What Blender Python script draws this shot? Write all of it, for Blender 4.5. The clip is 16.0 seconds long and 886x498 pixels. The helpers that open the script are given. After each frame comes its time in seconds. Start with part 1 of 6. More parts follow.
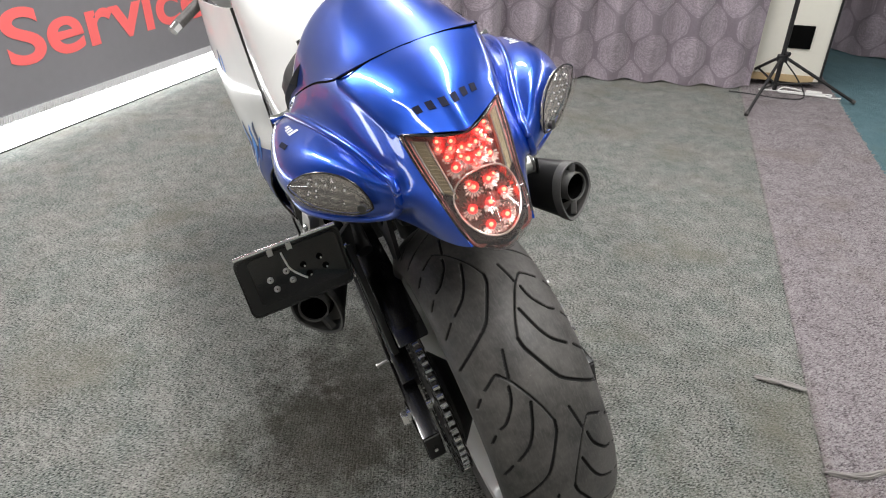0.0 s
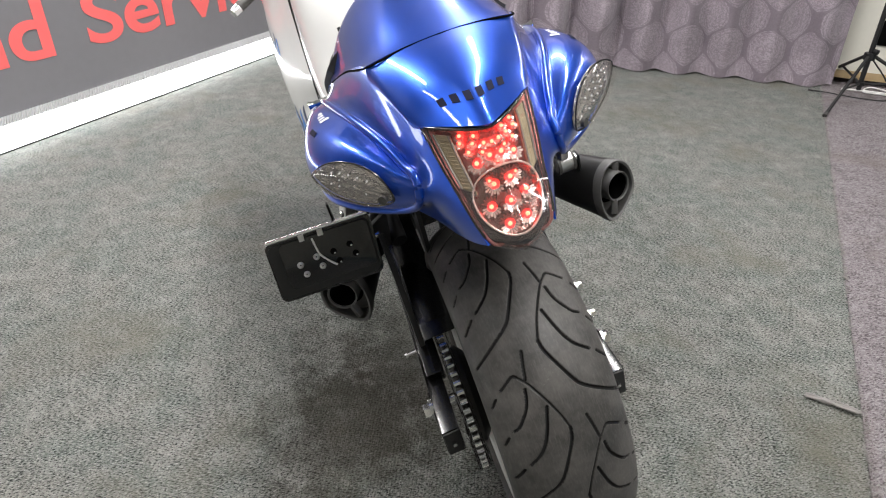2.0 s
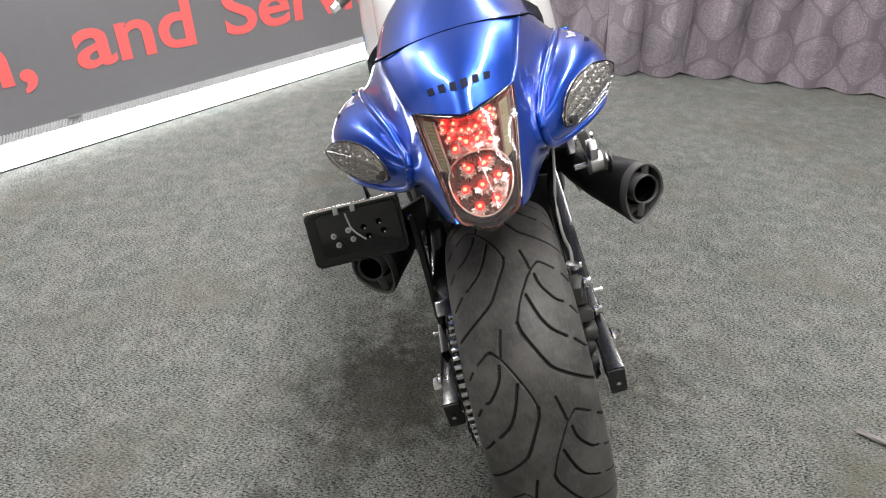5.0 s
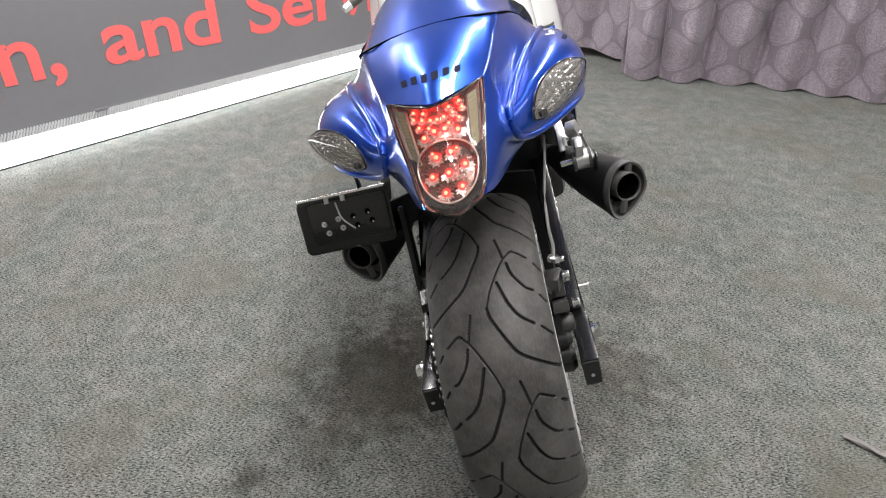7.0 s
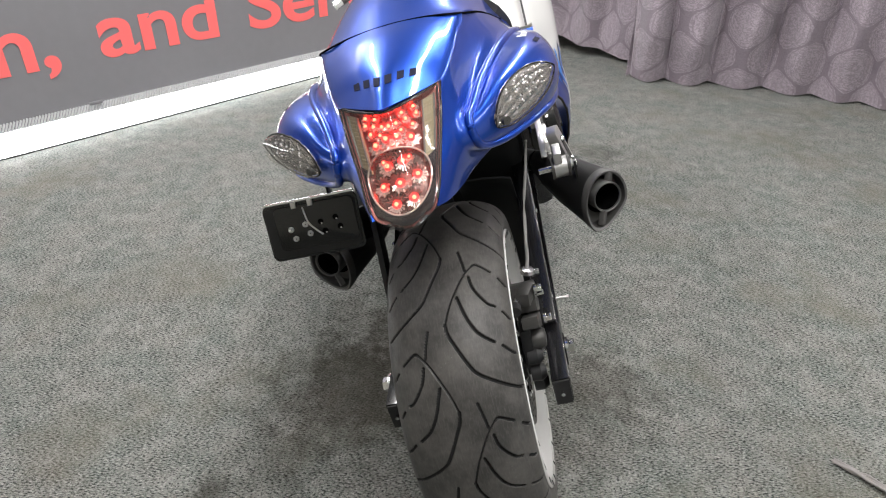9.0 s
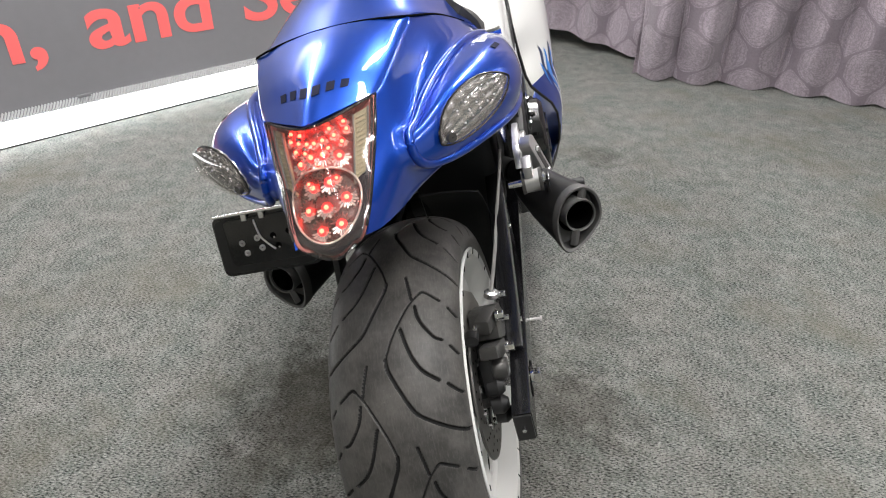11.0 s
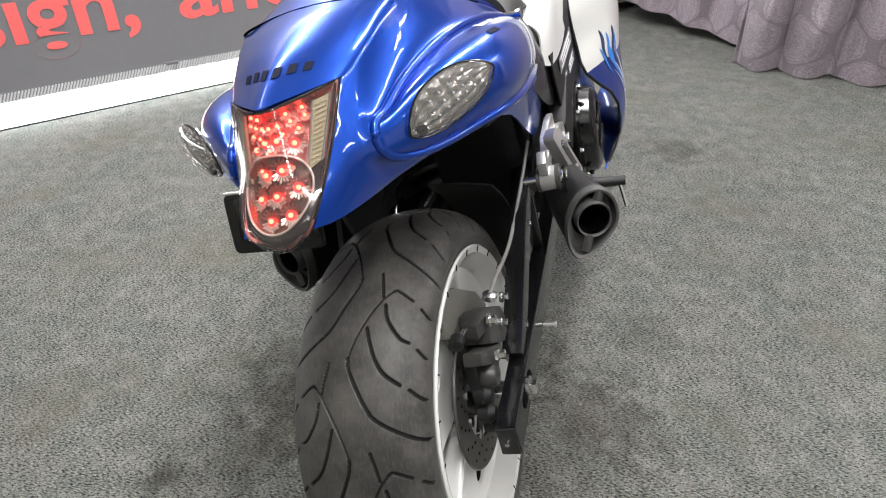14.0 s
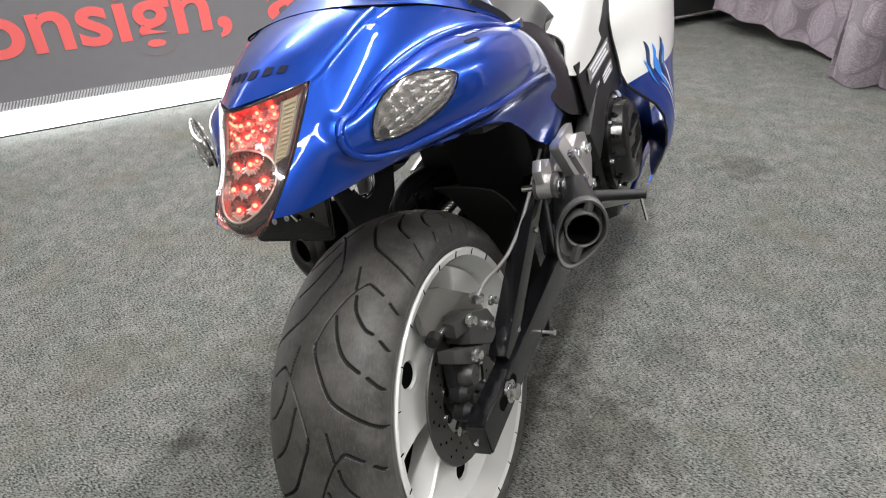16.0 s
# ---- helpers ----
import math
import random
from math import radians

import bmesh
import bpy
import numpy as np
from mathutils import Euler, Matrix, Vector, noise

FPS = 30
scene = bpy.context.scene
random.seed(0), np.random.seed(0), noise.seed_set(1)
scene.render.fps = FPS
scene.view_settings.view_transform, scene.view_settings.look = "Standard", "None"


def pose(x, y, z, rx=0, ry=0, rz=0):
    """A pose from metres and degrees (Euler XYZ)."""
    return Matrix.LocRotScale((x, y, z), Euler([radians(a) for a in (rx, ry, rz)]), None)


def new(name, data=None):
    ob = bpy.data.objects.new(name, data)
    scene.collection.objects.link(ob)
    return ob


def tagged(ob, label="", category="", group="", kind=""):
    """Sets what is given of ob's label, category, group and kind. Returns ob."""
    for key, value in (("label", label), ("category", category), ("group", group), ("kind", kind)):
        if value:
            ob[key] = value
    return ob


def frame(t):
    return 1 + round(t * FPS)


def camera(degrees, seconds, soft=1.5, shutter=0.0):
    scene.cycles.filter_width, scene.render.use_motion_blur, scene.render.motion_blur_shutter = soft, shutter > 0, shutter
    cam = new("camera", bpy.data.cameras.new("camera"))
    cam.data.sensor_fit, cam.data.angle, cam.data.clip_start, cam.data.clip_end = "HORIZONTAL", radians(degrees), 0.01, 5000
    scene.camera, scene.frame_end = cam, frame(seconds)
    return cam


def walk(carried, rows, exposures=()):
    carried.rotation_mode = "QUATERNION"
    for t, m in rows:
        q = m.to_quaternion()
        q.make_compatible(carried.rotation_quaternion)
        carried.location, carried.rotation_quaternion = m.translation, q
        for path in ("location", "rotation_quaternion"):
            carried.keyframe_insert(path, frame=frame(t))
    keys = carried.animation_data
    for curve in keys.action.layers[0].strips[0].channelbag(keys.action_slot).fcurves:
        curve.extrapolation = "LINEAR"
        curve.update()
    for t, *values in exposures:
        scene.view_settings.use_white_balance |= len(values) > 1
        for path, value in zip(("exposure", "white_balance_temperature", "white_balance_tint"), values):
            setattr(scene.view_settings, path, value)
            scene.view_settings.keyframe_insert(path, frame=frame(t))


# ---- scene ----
cam = camera(68.8, 16.0, soft=1.1)
PATH = [
    (0.0, -0.5813, -0.8641, 1.1634, 59.679, -0.473, -22.335),
    (0.5, -0.5682, -0.8605, 1.1618, 59.354, -0.553, -21.025),
    (1.0, -0.5575, -0.8575, 1.1611, 58.804, -0.572, -18.918),
    (1.5, -0.5436, -0.8582, 1.1637, 58.540, -0.479, -17.410),
    (2.0, -0.5210, -0.8655, 1.1659, 58.530, -0.399, -16.023),
    (2.5, -0.4874, -0.8820, 1.1698, 58.675, -0.233, -13.787),
    (3.0, -0.4598, -0.8988, 1.1735, 58.761, 0.037, -11.882),
    (3.5, -0.4336, -0.9188, 1.1761, 58.779, 0.237, -9.827),
    (4.0, -0.4030, -0.9421, 1.1769, 58.694, 0.414, -7.376),
    (6.5, -0.2736, -1.0335, 1.1784, 59.042, 0.397, -1.371),
    (7.0, -0.2588, -1.0389, 1.1748, 59.135, 0.372, -0.897),
    (7.5, -0.2429, -1.0356, 1.1734, 59.119, 0.356, -0.675),
    (8.0, -0.2260, -1.0249, 1.1714, 59.092, 0.248, -0.414),
    (8.5, -0.2010, -1.0043, 1.1689, 58.982, 0.032, 0.129),
    (11.0, -0.0778, -0.8738, 1.1633, 58.164, -0.436, 2.231),
    (11.5, -0.0522, -0.8502, 1.1585, 57.752, -0.474, 2.838),
    (12.0, -0.0348, -0.8354, 1.1562, 57.217, -0.608, 3.628),
    (12.5, -0.0193, -0.8219, 1.1545, 56.699, -0.608, 4.806),
    (13.0, 0.0048, -0.8083, 1.1532, 56.402, -0.328, 6.905),
    (13.5, 0.0354, -0.7996, 1.1541, 56.318, -0.074, 9.121),
    (14.0, 0.0757, -0.7910, 1.1555, 56.313, 0.216, 11.732),
    (14.5, 0.1259, -0.7855, 1.1610, 56.437, 0.600, 14.941),
    (15.0, 0.1689, -0.7828, 1.1650, 56.516, 0.933, 17.458),
    (15.5, 0.2087, -0.7805, 1.1680, 56.678, 1.227, 19.223),
    (16.0, 0.2496, -0.7761, 1.1684, 56.804, 1.432, 20.749),
]
walk(cam, [(t, pose(x, y, z, rx, ry, rz)) for t, x, y, z, rx, ry, rz in PATH])

# ---- light ----
ROOM = pose(-2.18, 1.697, 0, 0, 0, 48.03)      # x along the banner wall, y into it
CEIL = 2.75
world = bpy.data.worlds.new("world")
world.use_nodes = True
world.node_tree.nodes["Background"].inputs[0].default_value = (0.55, 0.6, 0.7, 1)
world.node_tree.nodes["Background"].inputs[1].default_value = 0.05
scene.world = world
scene.view_settings.exposure = 0.1


def lamp(name, m, sx, sy, watts, colour=(1, 0.975, 0.965)):
    data = bpy.data.lights.new(name, "AREA")
    data.shape, data.size, data.size_y, data.energy, data.color = "RECTANGLE", sx, sy, watts, colour
    ob = new(name, data)
    ob.matrix_world = m
    return ob


# unseen ceiling tubes; those at (-1.6, 1.5) and (3.4, -0.2) are added fill
for x, y, watts in ((-2.0, -1.6, 1), (-2.0, 0.1, 11), (-1.6, 1.5, 66), (0.2, -2.7, 8), (0.2, -1.0, 38), (0.2, 0.9, 42), (0.3, 2.6, 44), (2.2, -1.4, 20), (2.2, 0.5, 26), (2.6, 1.9, 20), (3.4, -0.2, 16)):
    lamp("ceiling_tube", pose(x, y, CEIL - 0.06, 0, 0, 90), 1.25, 0.10, watts)


# ---- materials ----
def nodes_of(name):
    m = bpy.data.materials.new(name)
    m.use_nodes = True
    nt = m.node_tree
    return m, nt, nt.nodes["Principled BSDF"]


def node(nt, kind, inputs=(), operation="", data_type="", feature=""):
    n = nt.nodes.new(kind)
    if operation:
        n.operation = operation
    if data_type:
        n.data_type = data_type
    if feature:
        n.feature = feature
    for key, value in dict(inputs).items():
        if isinstance(value, bpy.types.NodeSocket):
            nt.links.new(value, n.inputs[key])
        else:
            n.inputs[key].default_value = value
    return n


def maths(nt, op, a, b=0.0, c=0.0):
    return node(nt, "ShaderNodeMath", {0: a, 1: b, 2: c}, operation=op).outputs[0]


def mixed(nt, fac, a, b):
    n = node(nt, "ShaderNodeMix", {0: fac, 6: a, 7: b}, data_type="RGBA")
    return n.outputs[2]


def rgba(c):
    return (*c, 1) if len(c) == 3 else c


def plain(name, colour, rough=0.5, metal=0.0, coat=0.0, vary=0.12, scale=40, bump=0.1, wear=0.06):
    """A surface with fine grain and broader wear in colour, gloss and relief."""
    m, nt, p = nodes_of(name)
    pos = node(nt, "ShaderNodeTexCoord").outputs["Object"]
    fine = node(nt, "ShaderNodeTexNoise", {"Vector": pos, "Scale": scale * 8, "Detail": 3})
    broad = node(nt, "ShaderNodeTexNoise", {"Vector": pos, "Scale": scale * 0.3, "Detail": 4, "Roughness": 0.6})
    dark = tuple(c * (1 - vary) for c in colour)
    light = tuple(min(1, c * (1 + vary)) for c in colour)
    f = maths(nt, "MULTIPLY_ADD", fine.outputs[0], 0.4, maths(nt, "MULTIPLY", broad.outputs[0], 0.6))
    nt.links.new(mixed(nt, f, rgba(dark), rgba(light)), p.inputs["Base Color"])
    nt.links.new(maths(nt, "MULTIPLY_ADD", broad.outputs[0], wear * 2, rough - wear), p.inputs["Roughness"])
    p.inputs["Metallic"].default_value = metal
    p.inputs["Coat Weight"].default_value = coat
    p.inputs["Coat Roughness"].default_value = 0.03
    if bump:
        b = node(nt, "ShaderNodeBump", {"Strength": bump, "Distance": 0.001, "Height": fine.outputs[0]})
        nt.links.new(b.outputs[0], p.inputs["Normal"])
    return m


def flake_paint(name, colour, deep):
    """Metallic paint under clear lacquer, with tiny flakes."""
    m, nt, p = nodes_of(name)
    pos = node(nt, "ShaderNodeTexCoord").outputs["Object"]
    fl = node(nt, "ShaderNodeTexVoronoi", {"Vector": pos, "Scale": 1400})
    broad = node(nt, "ShaderNodeTexNoise", {"Vector": pos, "Scale": 6, "Detail": 3})
    f = maths(nt, "MULTIPLY_ADD", fl.outputs[0], 0.35, maths(nt, "MULTIPLY", broad.outputs[0], 0.6))
    nt.links.new(mixed(nt, f, rgba(colour), rgba(deep)), p.inputs["Base Color"])
    p.inputs["Metallic"].default_value = 0.7
    p.inputs["Roughness"].default_value = 0.29
    p.inputs["Coat Weight"].default_value = 1.0
    p.inputs["Coat Roughness"].default_value = 0.02
    peel = node(nt, "ShaderNodeTexNoise", {"Vector": pos, "Scale": 90, "Detail": 2})
    b = node(nt, "ShaderNodeBump", {"Strength": 0.02, "Distance": 0.001, "Height": peel.outputs[0]})
    nt.links.new(b.outputs[0], p.inputs["Coat Normal"])
    return m


def worn_rubber(name):
    """Tyre rubber: dark, dusted in patches, with fine scuffs along the tread and pale specks."""
    m, nt, p = nodes_of(name)
    pos = node(nt, "ShaderNodeTexCoord").outputs["Object"]
    dust = node(nt, "ShaderNodeTexNoise", {"Vector": pos, "Scale": 16, "Detail": 9, "Roughness": 0.72})
    scuff = node(nt, "ShaderNodeTexNoise", {"Vector": node(nt, "ShaderNodeMapping", {"Vector": pos, "Scale": (6, 1, 1)}).outputs[0], "Scale": 70, "Detail": 5, "Roughness": 0.7})
    speck = node(nt, "ShaderNodeTexVoronoi", {"Vector": pos, "Scale": 170})
    c = mixed(nt, node(nt, "ShaderNodeMapRange", {0: dust.outputs[0], 1: 0.40, 2: 0.72}).outputs[0], (0.040, 0.038, 0.036, 1), (0.115, 0.108, 0.101, 1))
    c = mixed(nt, maths(nt, "MULTIPLY", node(nt, "ShaderNodeMapRange", {0: scuff.outputs[0], 1: 0.5, 2: 0.75}).outputs[0], 0.5), c, (0.145, 0.138, 0.13, 1))
    grit = maths(nt, "MULTIPLY", node(nt, "ShaderNodeMapRange", {0: speck.outputs[0], 1: 0.13, 2: 0.07}).outputs[0], node(nt, "ShaderNodeMapRange", {0: dust.outputs[0], 1: 0.54, 2: 0.62}).outputs[0])
    c = mixed(nt, maths(nt, "MULTIPLY", grit, 0.6), c, (0.24, 0.23, 0.22, 1))
    nt.links.new(c, p.inputs["Base Color"])
    nt.links.new(maths(nt, "MULTIPLY_ADD", dust.outputs[0], 0.5, 0.20), p.inputs["Roughness"])
    b = node(nt, "ShaderNodeBump", {"Strength": 0.35, "Distance": 0.001, "Height": scuff.outputs[0]})
    nt.links.new(b.outputs[0], p.inputs["Normal"])
    return m


def clear_plastic(name, tint, smoke):
    m, nt, p = nodes_of(name)
    nt.nodes.remove(p)
    out = nt.nodes["Material Output"]
    t = node(nt, "ShaderNodeBsdfTransparent", {"Color": rgba(tint)})
    d = node(nt, "ShaderNodeBsdfDiffuse", {"Color": rgba(smoke)})
    base = node(nt, "ShaderNodeMixShader", {0: 0.04, 1: t.outputs[0], 2: d.outputs[0]})
    g = node(nt, "ShaderNodeBsdfGlossy", {"Roughness": 0.05})
    face = node(nt, "ShaderNodeLayerWeight", {"Blend": 0.5}).outputs["Facing"]
    gloss = maths(nt, "MULTIPLY_ADD", maths(nt, "POWER", face, 4.0), 0.7, 0.045)
    mx = node(nt, "ShaderNodeMixShader", {0: gloss, 1: base.outputs[0], 2: g.outputs[0]})
    nt.links.new(mx.outputs[0], out.inputs[0])
    return m


def glowing(name, colour, strength):
    m, nt, p = nodes_of(name)
    p.inputs["Base Color"].default_value = rgba(colour)
    p.inputs["Emission Color"].default_value = rgba(colour)
    p.inputs["Emission Strength"].default_value = strength
    return m


def carpet(name, base, dark, light, hue, stain_shade_spots=()):
    """Flat woven carpet: short dark and light loops in slanting rows, worn and stained in patches, with painted shade
    where listed.
    """
    m, nt, p = nodes_of(name)
    pos = node(nt, "ShaderNodeTexCoord").outputs["Object"]
    stretch = node(nt, "ShaderNodeMapping", {"Vector": pos, "Rotation": (0, 0, 0.95), "Scale": (1, 2.6, 1)}).outputs[0]
    loops = node(nt, "ShaderNodeTexNoise", {"Vector": stretch, "Scale": 118, "Detail": 2.5, "Roughness": 0.6})
    tuft = node(nt, "ShaderNodeTexVoronoi", {"Vector": stretch, "Scale": 120})
    rows = node(nt, "ShaderNodeTexWave", {"Vector": node(nt, "ShaderNodeMapping", {"Vector": pos, "Rotation": (0, 0, 0.35)}).outputs[0], "Scale": 42, "Distortion": 6, "Detail": 2, "Detail Scale": 3})
    patch_ = node(nt, "ShaderNodeTexNoise", {"Vector": pos, "Scale": 15, "Detail": 5, "Roughness": 0.72})
    tone = node(nt, "ShaderNodeTexNoise", {"Vector": pos, "Scale": 5, "Detail": 3, "Roughness": 0.6})
    blot = node(nt, "ShaderNodeTexNoise", {"Vector": pos, "Scale": 2.3, "Detail": 5, "Roughness": 0.6})
    c = mixed(nt, node(nt, "ShaderNodeMapRange", {0: tone.outputs[0], 1: 0.38, 2: 0.62}).outputs[0], rgba(base), rgba(hue))
    c = mixed(nt, maths(nt, "MULTIPLY", node(nt, "ShaderNodeMapRange", {0: patch_.outputs[0], 1: 0.45, 2: 0.68}).outputs[0], 0.32), c, rgba(light))
    c = mixed(nt, maths(nt, "MULTIPLY", node(nt, "ShaderNodeMapRange", {0: loops.outputs[0], 1: 0.53, 2: 0.66}).outputs[0], 0.75), c, rgba(light))
    gaps = node(nt, "ShaderNodeMapRange", {0: maths(nt, "ADD", loops.outputs[0], maths(nt, "MULTIPLY", patch_.outputs[0], 0.24)), 1: 0.590, 2: 0.490}).outputs[0]
    c = mixed(nt, gaps, c, rgba(dark))
    c = mixed(nt, maths(nt, "MULTIPLY", rows.outputs[1], 0.14), c, rgba(dark))
    holes = node(nt, "ShaderNodeTexVoronoi", {"Vector": pos, "Scale": 150, "Randomness": 0.55})
    worn = node(nt, "ShaderNodeMapRange", {0: patch_.outputs[0], 1: 0.36, 2: 0.60}).outputs[0]
    pits = maths(nt, "MULTIPLY", node(nt, "ShaderNodeMapRange", {0: holes.outputs[0], 1: 0.34, 2: 0.16}).outputs[0], worn)
    c = mixed(nt, maths(nt, "MULTIPLY", pits, 0.9), c, tuple(0.45 * v for v in dark) + (1,))
    stain = tuple(a * b for a, b in zip(base, (0.72, 0.66, 0.55)))
    c = mixed(nt, maths(nt, "MULTIPLY", node(nt, "ShaderNodeMapRange", {0: blot.outputs[0], 1: 0.52, 2: 0.75}).outputs[0], 0.7), c, rgba(stain))
    # dark round spots: small stains, and broad ones painting shade into the colour
    for x, y, r, strength in stain_shade_spots:
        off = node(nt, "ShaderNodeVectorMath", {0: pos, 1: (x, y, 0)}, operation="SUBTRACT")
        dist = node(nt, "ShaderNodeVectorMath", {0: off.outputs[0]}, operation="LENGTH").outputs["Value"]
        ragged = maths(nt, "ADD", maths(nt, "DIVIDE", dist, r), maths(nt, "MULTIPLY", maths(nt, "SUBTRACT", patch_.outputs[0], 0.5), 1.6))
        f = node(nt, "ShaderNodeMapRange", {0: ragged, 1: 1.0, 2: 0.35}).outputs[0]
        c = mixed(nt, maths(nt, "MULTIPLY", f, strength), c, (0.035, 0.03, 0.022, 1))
    nt.links.new(c, p.inputs["Base Color"])
    p.inputs["Roughness"].default_value = 0.95
    p.inputs["Specular IOR Level"].default_value = 0.15
    hgt = maths(nt, "SUBTRACT", maths(nt, "MULTIPLY_ADD", rows.outputs[1], 0.3, loops.outputs[0]), maths(nt, "MULTIPLY", tuft.outputs[0], 0.5))
    b = node(nt, "ShaderNodeBump", {"Strength": 1.0, "Distance": 0.006, "Height": hgt})
    nt.links.new(b.outputs[0], p.inputs["Normal"])
    return m


def damask(name):
    """Lilac-grey cloth with staggered medallions, rings and scrolls, laid out along the cloth."""
    m, nt, p = nodes_of(name)
    uv = node(nt, "ShaderNodeTexCoord").outputs["UV"]
    warp = node(nt, "ShaderNodeTexNoise", {"Vector": uv, "Scale": 30, "Detail": 2})
    wv = node(nt, "ShaderNodeVectorMath", {0: warp.outputs["Color"], 1: (0.5, 0.5, 0.5)}, operation="SUBTRACT")
    ws = node(nt, "ShaderNodeVectorMath", {0: wv.outputs[0], 3: 0.012}, operation="SCALE")
    at = node(nt, "ShaderNodeVectorMath", {0: uv, 1: ws.outputs[0]}, operation="ADD").outputs[0]
    xyz = node(nt, "ShaderNodeSeparateXYZ", {0: at})
    W, H = 0.25, 0.36
    across = maths(nt, "COSINE", maths(nt, "MULTIPLY", xyz.outputs[0], 2 * math.pi / W))
    pear = maths(nt, "ADD", maths(nt, "MULTIPLY", xyz.outputs[1], 2 * math.pi / H), maths(nt, "MULTIPLY", maths(nt, "SINE", maths(nt, "MULTIPLY", xyz.outputs[1], 4 * math.pi / H)), -0.36))
    d = maths(nt, "ABSOLUTE", maths(nt, "ADD", across, maths(nt, "COSINE", pear)))
    leaf = node(nt, "ShaderNodeTexNoise", {"Vector": at, "Scale": 46, "Detail": 1.5, "Distortion": 2.2})
    vein = maths(nt, "ABSOLUTE", maths(nt, "SUBTRACT", leaf.outputs[0], 0.5))
    curls = node(nt, "ShaderNodeMapRange", {0: vein, 1: 0.075, 2: 0.02}).outputs[0]
    rings = node(nt, "ShaderNodeMapRange", {0: maths(nt, "SINE", maths(nt, "ADD", maths(nt, "MULTIPLY", d, 11.0), maths(nt, "MULTIPLY", leaf.outputs[0], 9.0))), 1: 0.35, 2: 0.85}).outputs[0]
    lines = maths(nt, "MAXIMUM", maths(nt, "MULTIPLY", curls, 0.75), maths(nt, "MULTIPLY", rings, 0.55))

    def band(lo, hi):
        return maths(nt, "MULTIPLY", node(nt, "ShaderNodeMapRange", {0: d, 1: lo, 2: lo + 0.04}).outputs[0], node(nt, "ShaderNodeMapRange", {0: d, 1: hi + 0.04, 2: hi}).outputs[0])

    ring = maths(nt, "MAXIMUM", maths(nt, "MULTIPLY", band(0.34, 0.42), 0.45), maths(nt, "MULTIPLY", band(-0.1, 0.17), 0.75))
    light, mid, dark = (0.37, 0.32, 0.36, 1), (0.165, 0.135, 0.16, 1), (0.150, 0.122, 0.147, 1)
    c = mixed(nt, lines, light, mid)
    c = mixed(nt, ring, c, dark)
    nap = node(nt, "ShaderNodeTexNoise", {"Vector": uv, "Scale": 260, "Detail": 3})
    c = mixed(nt, maths(nt, "MULTIPLY", nap.outputs[0], 0.3), c, dark)
    nt.links.new(c, p.inputs["Base Color"])
    p.inputs["Roughness"].default_value = 0.75
    p.inputs["Sheen Weight"].default_value = 0.25
    b = node(nt, "ShaderNodeBump", {"Strength": 0.35, "Distance": 0.002, "Height": maths(nt, "ADD", lines, nap.outputs[0])})
    nt.links.new(b.outputs[0], p.inputs["Normal"])
    return m


BLUE = flake_paint("blue_paint", (0.003, 0.082, 0.58), (0.002, 0.036, 0.30))
WHITE = plain("white_paint", (0.74, 0.74, 0.72), 0.3, 0, 0.9, 0.03, 10, 0.0)
BLACK = plain("black_gloss", (0.006, 0.006, 0.007), 0.20, 0, 0.2, 0.3, 30, 0.03)
GLOSS = plain("polished_black", (0.005, 0.005, 0.005), 0.16, 0, 0.0, 0.2, 30, 0.03)
HOSE = plain("grey_hose", (0.26, 0.25, 0.24), 0.45, 0.3, 0, 0.2, 60, 0.3)
SATIN = plain("black_satin", (0.009, 0.009, 0.0095), 0.5, 0, 0.0, 0.3, 30, 0.2)
RUBBER = worn_rubber("tyre_rubber")
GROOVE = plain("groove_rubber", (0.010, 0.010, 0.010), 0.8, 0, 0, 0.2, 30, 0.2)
VINYL = plain("seat_vinyl", (0.022, 0.021, 0.021), 0.55, 0, 0, 0.25, 30, 0.5)
ALU = plain("cast_aluminium", (0.62, 0.61, 0.60), 0.34, 0.85, 0, 0.1, 30, 0.15)
STEEL = plain("bright_steel", (0.70, 0.70, 0.70), 0.2, 1.0, 0, 0.08, 40, 0.05)
CHROME = plain("chrome", (0.85, 0.85, 0.86), 0.07, 1.0, 0, 0.04, 40, 0.0, 0.02)
CALIPER = plain("grey_casting", (0.070, 0.068, 0.065), 0.42, 0.5, 0, 0.25, 40, 0.4)
PALECAST = plain("pale_casting", (0.24, 0.23, 0.21), 0.5, 0.4, 0, 0.3, 40, 0.5)
DISC = plain("dark_disc", (0.12, 0.115, 0.11), 0.38, 0.8, 0, 0.15, 40, 0.1)
CAN = plain("black_muffler", (0.013, 0.013, 0.013), 0.42, 0.3, 0, 0.3, 20, 0.15)
# soot in the muffler bore; also the near-black for shade in holes and gaps
SOOT_SHADE = plain("soot", (0.0025, 0.0025, 0.0025), 0.95, 0, 0, 0.2, 30, 0.1)
SOOT_SHADE.node_tree.nodes["Principled BSDF"].inputs["Specular IOR Level"].default_value = 0.05
CAST = plain("end_cap_casting", (0.11, 0.108, 0.105), 0.55, 0.5, 0, 0.25, 40, 0.4)
CHAIN = plain("chain_steel", (0.035, 0.033, 0.032), 0.4, 0.9, 0, 0.3, 60, 0.2)
LENS = clear_plastic("clear_lens", (0.97, 0.96, 0.95), (0.35, 0.30, 0.28))
SMOKE = plain("smoked_plastic", (0.018, 0.010, 0.014), 0.12, 0, 0.8, 0.2, 30, 0.0)
REFLECT = plain("reflector", (0.80, 0.68, 0.62), 0.28, 0.6, 0, 0.15, 60, 0.2)
